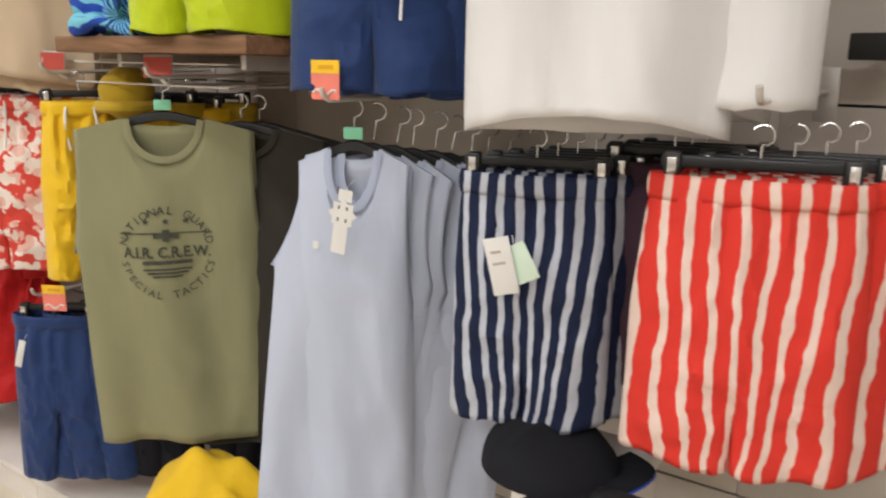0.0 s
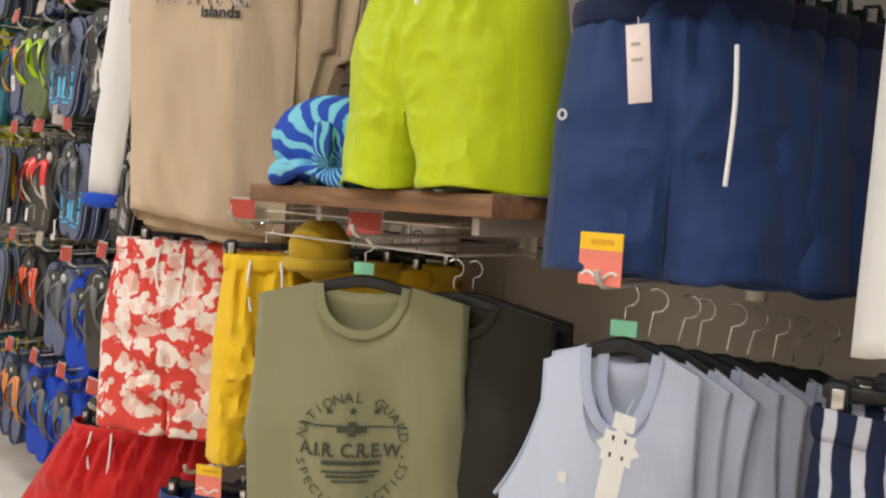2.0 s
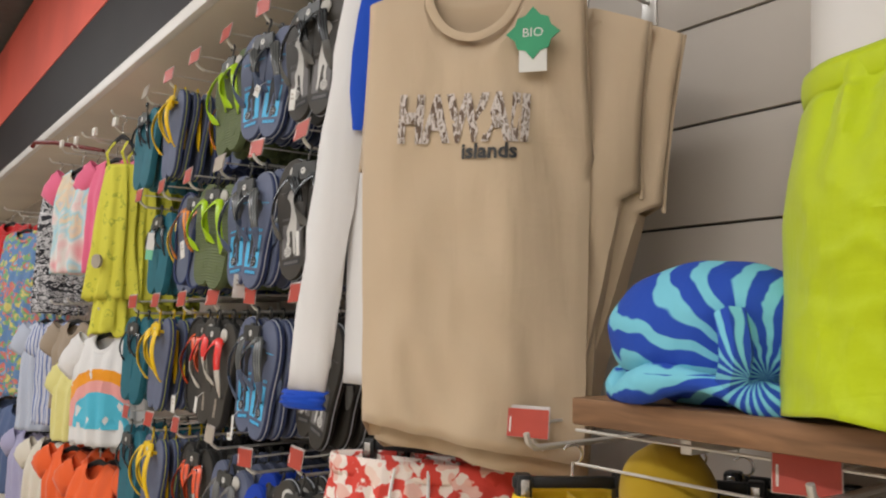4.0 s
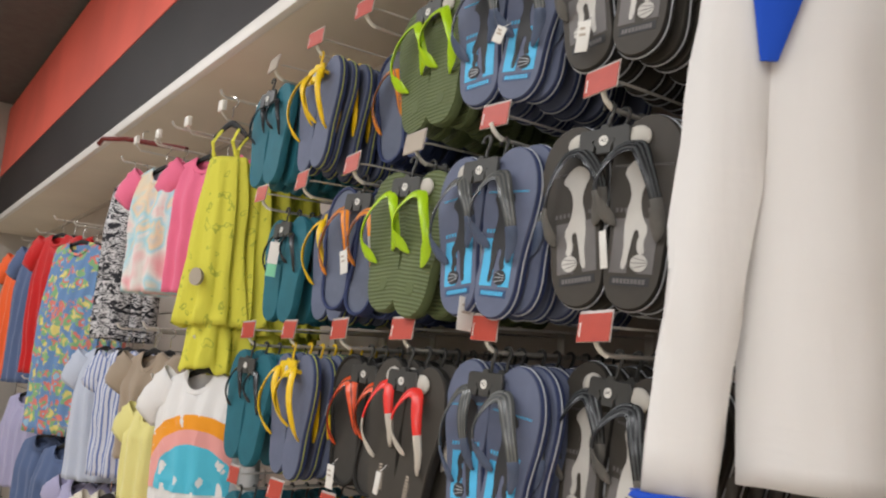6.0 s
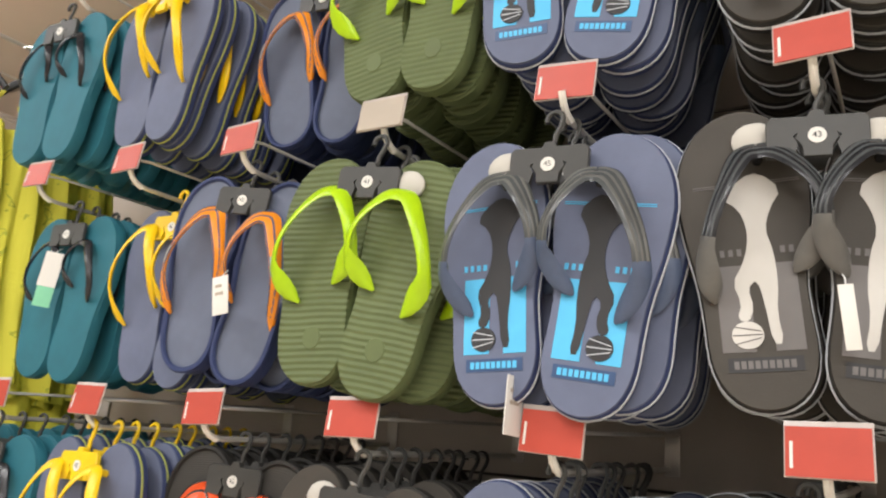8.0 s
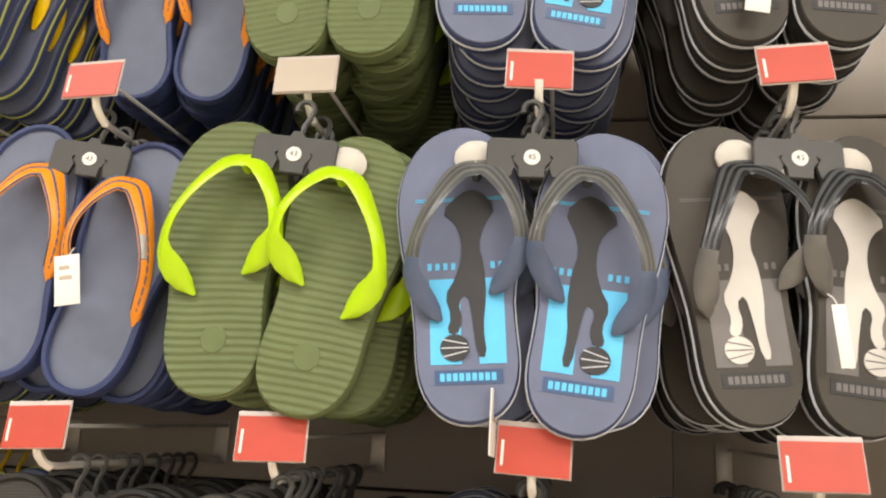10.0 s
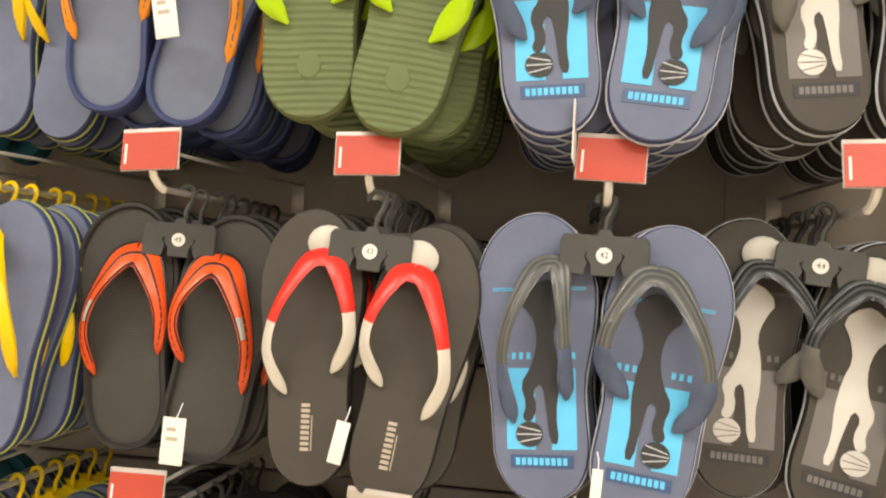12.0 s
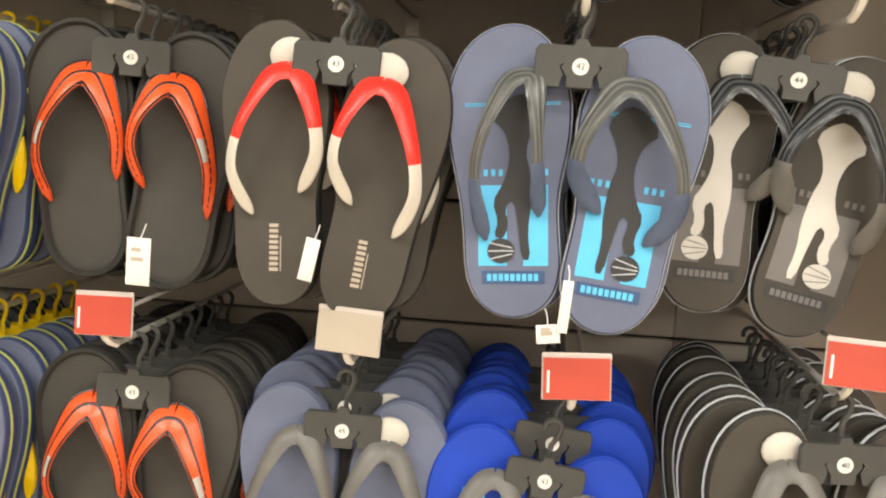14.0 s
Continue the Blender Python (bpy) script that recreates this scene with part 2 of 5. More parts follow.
def slab(bm, outline, y0, y1, inset=0.0):
    """An outline in x, z drawn out from y0 (front) to y1; inset softens the front rim."""
    cx = sum(p[0] for p in outline) / len(outline)
    cz = sum(p[1] for p in outline) / len(outline)
    rings = [[bm.verts.new((x, y1, z)) for x, z in outline]]
    if inset:
        rings.append([bm.verts.new((x, y0 + inset, z)) for x, z in outline])
        k = []
        for x, z in outline:
            d = Vector((cx - x, cz - z)).normalized() * inset
            k.append(bm.verts.new((x + d.x, y0, z + d.y)))
        rings.append(k)
    else:
        rings.append([bm.verts.new((x, y0, z)) for x, z in outline])
    n = len(outline)
    for a, b in zip(rings, rings[1:]):
        for i in range(n):
            bm.faces.new((a[i], a[(i + 1) % n], b[(i + 1) % n], b[i]))
    bm.faces.new(rings[-1])
    bm.faces.new(rings[0][::-1])
    return bm


def disc(cx, cz, rx, rz, n=20):
    return [(cx + rx * math.cos(2 * math.pi * i / n), cz + rz * math.sin(2 * math.pi * i / n)) for i in range(n)]


def text_bm(text, size, arc=None, squeeze=1.0, bold=0.0):
    """Letters standing in the x, z plane, centred; arc is a radius along which they run (minus: below the centre)."""
    out = bmesh.new()
    if arc is None:
        items = [(text, Matrix.Identity(4))]
    else:
        step = size * 0.72 / abs(arc)
        items = []
        for i, ch in enumerate(text):
            a = (i - (len(text) - 1) / 2) * step
            if arc > 0:
                m = Matrix.Translation((math.sin(a) * arc, 0, math.cos(a) * arc)) @ Matrix.Rotation(a, 4, "Y")
            else:
                m = Matrix.Translation((math.sin(a) * -arc, 0, math.cos(a) * arc)) @ Matrix.Rotation(-a, 4, "Y")
            items.append((ch, m))
    for ch, m in items:
        if ch == " ":
            continue
        cu = bpy.data.curves.new("letters", "FONT")
        cu.body, cu.size, cu.align_x, cu.align_y, cu.resolution_u, cu.offset = ch, size, "CENTER", "CENTER", 2, bold
        ob = bpy.data.objects.new("letters", cu)
        scene.collection.objects.link(ob)
        dg = bpy.context.evaluated_depsgraph_get()
        me = bpy.data.meshes.new_from_object(ob.evaluated_get(dg))
        me.transform(m @ Matrix.Rotation(radians(90), 4, "X") @ Matrix.Diagonal((squeeze, 1, 1, 1)))
        out.from_mesh(me)
        bpy.data.objects.remove(ob)
        bpy.data.curves.remove(cu)
        bpy.data.meshes.remove(me)
    return out


def lay_on(bm, surf, lift=0.0025):
    """Presses flat lettering in x, z onto a cloth front given by surf(x, z)."""
    for v in bm.verts:
        v.co.y += surf(v.co.x, v.co.z) - lift
    return bm


# ---- the large structure ----
WALL_Y = 0.42
X0, X1 = -7.0, 5.0
tagged(link_mesh("floor", bm_box(X0, X1, -5.0, 0.6, -0.1, 0.0), plain("floor_vinyl_tile", (0.66, 0.585, 0.465), 0.35, 0, 0.10, 2.2, 0.4)), "beige speckled vinyl shop floor", "floor", kind="structure")
tagged(link_mesh("ceiling", bm_box(X0, X1, -5.0, 0.6, 3.6, 3.7), M["ceiling"]), "dark painted shop ceiling", "ceiling", kind="structure")
wall_back = tagged(link_mesh("wall_north", bm_box(X0, X1, WALL_Y + 0.012, WALL_Y + 0.12, 0, 3.6), M["groove_shade"]), "taupe slatted display wall with shade-dark grooves", "wall", kind="structure")
# Added walls close the hall; their mid grey holds down bounced light.
tagged(link_mesh("wall_south", bm_box(X0, X1, -5.1, -5.0, 0, 3.6), M["far_wall"]), "added greige wall closing off the aisle side", "wall", kind="structure")
tagged(link_mesh("wall_west", bm_box(X0 - 0.1, X0, -5.0, 0.6, 0, 3.6), M["far_wall"]), "added greige wall closing off the hall's end", "wall", kind="structure")
tagged(link_mesh("wall_east", bm_box(X1, X1 + 0.1, -5.0, 0.6, 0, 3.6), M["far_wall"]), "added greige wall closing off the hall's end", "wall", kind="structure")

CANOPY_Z = 2.405
canopy = thing("canopy", pose(0, 0, CANOPY_Z), "cream canopy running above the display wall", "canopy")
part("soffit", bm_box(X0, 0.43, 0.03, WALL_Y + 0.011, 0.0, 0.02), M["cream"], canopy)
part("front_lip", bm_box(X0, 0.43, 0.0, 0.03, -0.004, 0.042, bevel=0.004), M["white_metal"], canopy, "white enamelled lip")
part("bracket", bm_box(0.40, 0.43, 0.031, WALL_Y + 0.01, -0.012, -0.001), M["cream"], canopy)
header = thing("header_board", pose(0, 0.06, 2.45), "black and salmon header boards above the canopy", "sign board")
part("black_board", bm_box(X0, X1, 0.0, 0.03, 0.0, 0.45), M["black_board"], header)
part("salmon_board", bm_box(X0, X1, -0.004, 0.03, 0.453, 1.10), M["salmon"], header, "salmon red upper board")
deck = thing("base_deck", pose(0, 0, 0), "white laminate base deck under the hanging goods", "plinth")
for i in range(9):
    a = X0 + 0.2 + i * 1.25
    part("deck_board", bm_box(a, a + 1.247, -0.025, WALL_Y + 0.01, 0.078, 0.1, bevel=0.003), M["deck"], deck)
    part("kick_board", bm_box(a, a + 1.245, -0.015, 0.0, 0.0, 0.077), M["deck"], deck)


# ---- flip-flops ----
def sole_outline(side, scale=1.0, n=26):
    """A foot's outline in x, z, toe up; side 1 is the right foot, whose inner edge is at minus x."""
    L = 0.29 * scale
    out_side, in_side = [], []
    for i in range(n + 1):
        s = 0.5 - 0.5 * math.cos(math.pi * i / n)
        end = (1 - abs(2 * s - 1) ** (5.5 if s < 0.5 else 3.4)) ** 0.5
        w = 0.0465 + 0.0135 * max(0.0, min(1.0, (s - 0.25) / 0.5)) - 0.004 * math.exp(-((s - 0.38) / 0.15) ** 2)
        out_side.append(((w + 0.004 * s) * end * side * scale, (s - 0.5) * L))
        in_side.append(((-w * (1.0 - 0.10 * s) + 0.004 * math.exp(-((s - 0.42) / 0.16) ** 2)) * end * side * scale, (s - 0.5) * L))
    pts = out_side + in_side[-2:0:-1]
    return pts if side > 0 else pts[::-1]


def strap_point(side, arm, t, shape):
    """Middle, facing and width of a strap's arm; t runs from the toe post to the plug in the sole's edge."""
    reach, low, high, arch = shape.get("reach", 0.050) * (0.89 if arm == side else 0.82), shape.get("low", -0.044), shape.get("high", 0.092), shape.get("arch", 0.030)
    curl, skew, width, lobe = shape.get("curl", 0.30), shape.get("skew", 0.0), shape.get("width", 0.020), shape.get("lobe", 0.30)
    late = max(0.0, (t - 0.68) / 0.32)
    out = math.sin(math.pi / 2 * min(1.0, t / 0.74)) * (1 - curl * late ** 1.7)
    x = -0.013 * side * (1 - t) + arm * (reach * out + 0.010 * (1 - math.exp(-t / 0.03)) * (1 - t)) + skew * math.sin(math.pi * t)
    z = high - (high - low + arm * side * 0.012) * (t - 0.035 * (1 - math.exp(-t / 0.035)))
    y = -0.003 - arch * math.sin(math.pi * (0.13 + 0.87 * t)) ** 0.75
    w = width * (1.22 - 0.40 * min(1.0, t / 0.55)) * (1 + lobe * math.sin(math.pi * late)) * max(0.25, math.sqrt(1 - late ** 7)) * (1 - shape.get("taper", 0.0) * t)
    return (x, y, z), (arm * 0.85 * math.sin(math.pi * min(1.0, t * 1.05)), -1, 0.75 * (1 - t)), w


def strap_bm(side, shape, arms=(-1, 1), span=(0.0, 1.0), thick=0.0032, post=True, across=0.0, share=1.0, proud=0.0):
    """A thong strap or a stretch of it; across and share pick a line along the band, proud lifts it off."""
    bm = bmesh.new()
    for arm in arms:
        pts, nor, wid = [], [], []
        for i in range(23):
            u = (i / 22) ** 1.9 if span[0] == 0 else i / 22
            if span[1] == 1.0:
                u = u + 0.35 * u * u * (1 - u)
            t = span[0] + (span[1] - span[0]) * u
            p, n, w = strap_point(side, arm, t, shape)
            q = strap_point(side, arm, min(1.0, t + 0.01), shape)[0] if t < 0.99 else p
            o = p if t < 0.99 else strap_point(side, arm, t - 0.01, shape)[0]
            d = (Vector(q) - Vector(o)).normalized()
            n = Vector(n)
            n = (n - d * n.dot(d)).normalized()
            pts.append(Vector(p) + d.cross(n) * across * w * arm + n * proud)
            nor.append(n)
            wid.append(w * share)
        band(bm, pts, wid, thick, nor)
    if post:
        high, arch = shape.get("high", 0.092), shape.get("arch", 0.030)
        tube(bm, [(-0.013 * side, 0.002, high - 0.004), (-0.013 * side, -arch * 0.5, high - 0.001)], 0.005, 6)
    return bm


def clip_outline():
    w, h = 0.043, 0.020
    pts = [(-w, -h), (-0.02, -h), (-0.017, -h * 0.4), (-0.021, 0.0), (-0.0165, h * 0.2), (-0.0185, -h * 0.1), (-0.013, -h * 0.5), (-0.012, -h),
           (0.012, -h), (0.013, -h * 0.5), (0.0185, -h * 0.1), (0.0165, h * 0.2), (0.021, 0.0), (0.017, -h * 0.4), (0.02, -h), (w, -h),
           (w, h * 0.75), (w - 0.004, h), (0.008, h), (0.005, h + 0.006), (-0.005, h + 0.006), (-0.008, h), (-w + 0.004, h), (-w, h * 0.75)]
    return pts


def hook_points():
    pts = [(0, 0.006, -0.036), (0.001, 0.006, -0.018), (0.006, 0.006, -0.008)]
    for a in range(-20, 201, 22):
        pts.append((0.009 * math.cos(radians(a)) - 0.001, 0.006, 0.001 + 0.009 * math.sin(radians(a))))
    return pts


def blob(points, n=3):
    """A rounded outline through a few points."""
    for _ in range(n):
        points = [q for a, b in zip(points, points[1:] + points[:1]) for q in ((a[0] * .75 + b[0] * .25, a[1] * .75 + b[1] * .25), (a[0] * .25 + b[0] * .75, a[1] * .25 + b[1] * .75))]
    return points


def flip_flops(style, size_text, front=True):
    """One pair on its clip; the origin is where the clip's hook hangs on the peg."""
    st = STYLES[style]
    sc = st.get("scale", 1.0)
    pair = thing("flip_flops", Matrix.Identity(4), st["label"], "flip-flops", "flip-flops on the pegs")
    for side in (-1, 1):
        m = pose(side * st.get('apart', 0.0555) * sc, 0.012 - 0.004 * side, -0.016 - 0.145 * sc - 0.003 * side, 0, side * st.get("splay", 5.2), 0)
        ol = [(x * st.get('wide', 1.0), z) for x, z in sole_outline(side, sc)]
        sole = part("sole", slab(bmesh.new(), ol, 0.0, 0.019, 0.004), st["sole"], pair)
        sole.matrix_local = m
        bx, bz = (0.93, 0.965) if st.get("rim") else (0.972, 0.988)
        bed = part("footbed", slab(bmesh.new(), [(x * bx, z * bz) for x, z in ol], -0.0012, 0.002, 0.0008), st["bed"], sole)
        if st.get("line"):
            bm = bmesh.new()
            ring = [(x * 1.004, 0.009, z * 1.002) for x, z in ol]
            tube(bm, ring + ring[:2], 0.0017, 4, False)
            part("edge_line", bm, st["line"], sole)
        shape = {**st.get("strap_shape", {}), **(st.get("bent", {}).get(side, {}) if front else {"arch": 0.011})}
        cut = st.get("tip_from", 1.0)
        bm = strap_bm(side, shape, span=(0.0, cut))
        bm.transform(Matrix.Scale(sc, 4))
        strap = part("strap", bm, st["strap"], sole)
        if st.get("strap_tip"):
            for arm in (-1, 1):
                bm = strap_bm(side, shape, (arm,), (cut - 0.004, 1.0), 0.0033, False)
                bm.transform(Matrix.Scale(sc, 4))
                part("strap_end", bm, st["strap_tip"], strap)
        for across, share in st.get("rib_lines", ()):
            bm = strap_bm(side, shape, span=(0.0, min(0.9, cut)), thick=0.0009, post=False, across=across, share=share, proud=0.0024 * (1 - 1.6 * across * across))
            bm.transform(Matrix.Scale(sc, 4))
            part("strap_rib", bm, st["strap_rib"], strap)
        if st.get("strap_patch") and front:
            bm = strap_bm(side, shape, (side,), (0.40, 0.56), 0.0012, False, 0.26, 0.34, 0.0030)
            part("strap_patch", bm, st["strap_patch"], strap, "small pale moulded patch")
        if st.get("rim"):
            bm = bmesh.new()
            ring = [(x * 0.965, -0.0015 - 0.0035 * (z < 0.03), z * 0.98) for x, z in ol]
            tube(bm, ring + ring[:2], 0.0042, 6, False)
            part("raised_rim", bm, st["sole"], sole)
        if side in st.get("balls", ()):
            high_at = shape.get("high", 0.092)
            bm = bmesh.new()
            bmesh.ops.create_uvsphere(bm, u_segments=14, v_segments=8, radius=0.5, matrix=Matrix.LocRotScale((-0.013 * side, -0.005, high_at + 0.016), None, (0.043, 0.014, 0.037)))
            part("toe_post_ball", bm, M["ball"], sole)
        if front and st.get("print"):
            print_on(sole, side, st["print"])
        if front and st.get("mark"):
            bm = bmesh.new()
            for k in range(9):
                z = -0.108 + k * 0.0056
                slab(bm, [(-0.008, z), (0.001, z), (0.001, z + 0.0034), (-0.008, z + 0.0034)], -0.0018, -0.001)
            slab(bm, [(0.0030, -0.108), (0.0040, -0.108), (0.0040, -0.072), (0.0030, -0.072)], -0.0018, -0.001)
            part("print_mark", bm, M["tag_grey"], sole)
        if front and st.get("fins"):
            for k in (-1, 0, 1):
                part("print_fin", slab(bmesh.new(), [(k * 0.022 - 0.008, 0.03), (k * 0.022 + 0.008, 0.03), (k * 0.022 + 0.003, 0.095 - 0.02 * abs(k))], -0.0022, -0.001), sky, sole, "pale blue printed spike")
        if front and st.get("spot"):
            part("moulded_spot", slab(bmesh.new(), disc(0, -0.088, 0.013, 0.014), -0.0022, -0.001, 0.0008), st["spot"], sole)
    clip = part("clip", slab(bmesh.new(), clip_outline(), -0.007, -0.001, 0.001), st.get("clip", M["grey_plastic"]), pair)
    clip.matrix_local = pose(0, 0, -0.055)
    bm = bmesh.new()
    tube(bm, hook_points(), 0.003, 6)
    part("hook", bm, st.get("clip", M["grey_plastic"]), pair)
    dot = part("size_dot", slab(bmesh.new(), disc(0, 0, 0.0078, 0.0078), -0.0082, -0.007), M["paper"], clip, "white round size dot")
    if front:
        bm = text_bm(size_text, 0.0085)
        for v in bm.verts:
            v.co.y = -0.0085
        part("size_number", bm, M["ink"], clip, "black size number")
    return pair


def print_on(sole, side, kind):
    """The printed picture on a footbed: panel, tall plain figure shape, ball and name bar."""
    panel, figure, ball, bar, line = PRINTS[kind]
    y = -0.0013
    w = 0.0345
    for k in (-1, 1):
        a, b = (-w, -0.006) if k < 0 else (0.010, w)
        part("print_panel", slab(bmesh.new(), [(a, -0.092), (b, -0.092), (b, -0.012), (a, -0.012)], y - 0.0006, y), panel, sole)
    s = -side
    body = blob([(-0.022 * s, 0.054), (-0.003 * s, 0.074), (0.013 * s, 0.077), (0.030 * s, 0.058), (0.018 * s, 0.040), (0.012 * s, 0.020), (0.017 * s, 0.000), (0.018 * s, -0.030), (0.014 * s, -0.058), (0.017 * s, -0.086),
                 (0.008 * s, -0.086), (0.005 * s, -0.052), (0.001 * s, -0.026), (-0.008 * s, -0.034), (-0.004 * s, -0.052), (-0.010 * s, -0.066), (-0.019 * s, -0.062), (-0.014 * s, -0.048), (-0.020 * s, -0.028), (-0.010 * s, -0.012),
                 (-0.004 * s, 0.006), (-0.003 * s, 0.024), (-0.008 * s, 0.042)], 1)
    body = [(x * 1.02, z) for x, z in body]
    if s < 0:
        body = body[::-1]
    part("print_shape", slab(bmesh.new(), body, y - 0.0012, y - 0.0002), figure, sole)
    part("print_ball", slab(bmesh.new(), disc(-0.012 * s, -0.077, 0.0135, 0.0125), y - 0.0018, y - 0.0002), ball, sole)
    bm = bmesh.new()
    for k in (-0.5, 0.0, 0.5):
        slab(bm, [(-0.012 * s - 0.0125 * math.cos(k), -0.077 + k * 0.016 - 0.0005), (-0.012 * s + 0.0125 * math.cos(k), -0.077 + k * 0.006 - 0.0005),
                  (-0.012 * s + 0.0125 * math.cos(k), -0.077 + k * 0.006 + 0.0005), (-0.012 * s - 0.0125 * math.cos(k), -0.077 + k * 0.016 + 0.0005)], y - 0.0022, y - 0.0018)
    part("print_seam", bm, line, sole)
    part("name_bar", slab(bmesh.new(), [(-0.031, -0.110), (0.031, -0.110), (0.031, -0.097), (-0.031, -0.097)], y - 0.0006, y), bar, sole)
    bm = bmesh.new()
    for k in range(9):
        x = -0.026 + k * 0.0058
        slab(bm, [(x, -0.107), (x + 0.0042, -0.107), (x + 0.0042, -0.100), (x, -0.100)], y - 0.001, y - 0.0006)
    part("name_letters", bm, panel, sole)
    bm = bmesh.new()
    for k in range(10):
        x = -0.036 + k * 0.0074
        if abs(x - 0.004 * s) > 0.014:
            slab(bm, [(x, -0.003), (x + 0.004, -0.003), (x + 0.004, 0.0035), (x, 0.0035)], y - 0.0006, y)
    for z in (0.0655, 0.0675):
        slab(bm, [(-0.047, z), (0.047, z), (0.047, z + 0.0009), (-0.047, z + 0.0009)], y - 0.0006, y)
    tagged(part("printed_line", bm, panel, sole), kind="stuff")


navy = foam("navy_foam", (0.035, 0.05, 0.13))
slate = foam("slate_blue_foam", (0.132, 0.152, 0.23))
black_foam = foam("black_foam", (0.026, 0.024, 0.021))
grey_foam = foam("charcoal_foam", (0.058, 0.051, 0.042))
teal_foam = foam("teal_foam", (0.022, 0.140, 0.185))
green_foam = foam("moss_green_foam", (0.120, 0.150, 0.060))
royal_foam = foam("royal_blue_foam", (0.01, 0.055, 0.46))
lime = plain("lime_rubber", (0.40, 0.62, 0.006), 0.3, 0, 0.06, 30)
yellow_r = plain("yellow_rubber", (0.85, 0.55, 0.005), 0.35, 0, 0.06, 30)
orange_r = plain("orange_rubber", (0.80, 0.26, 0.012), 0.35, 0, 0.08, 30)
vermilion = plain("vermilion_rubber", (0.75, 0.09, 0.02), 0.28, 0, 0.08, 30)
red_r = plain("red_rubber", (0.78, 0.035, 0.025), 0.3, 0, 0.06, 30)
white_r = plain("white_rubber", (0.60, 0.56, 0.49), 0.35, 0, 0.04, 30)
smoke = plain("smoke_grey_rubber", (0.07, 0.075, 0.075), 0.25, 0, 0.15, 30)
smoke_rib = plain("smoke_rib_rubber", (0.13, 0.13, 0.12), 0.22, 0, 0.15, 30)
navy_r = plain("navy_strap_rubber", (0.05, 0.09, 0.19), 0.35, 0, 0.15, 30)
black_r = plain("black_strap_rubber", (0.02, 0.02, 0.022), 0.25, 0, 0.15, 30)
slate_r = plain("slate_strap_rubber", (0.075, 0.100, 0.165), 0.4, 0, 0.15, 30)
grey_r = plain("grey_strap_rubber", (0.13, 0.125, 0.115), 0.4, 0, 0.15, 30)
sky = plain("sky_blue_print", (0.10, 0.48, 0.78), 0.6, 0, 0.05, 40)
print_black = plain("dark_print", (0.035, 0.035, 0.037), 0.6)
print_white = plain("white_print", (0.56, 0.54, 0.50), 0.6)
print_grey = plain("grey_print", (0.15, 0.14, 0.135), 0.6)
line_pale = plain("pale_edge_line", (0.55, 0.57, 0.60), 0.5)
line_lime = plain("yellow_green_edge_line", (0.42, 0.45, 0.12), 0.5)
yellow_clip = plain("yellow_clip_plastic", (0.85, 0.58, 0.01), 0.4)

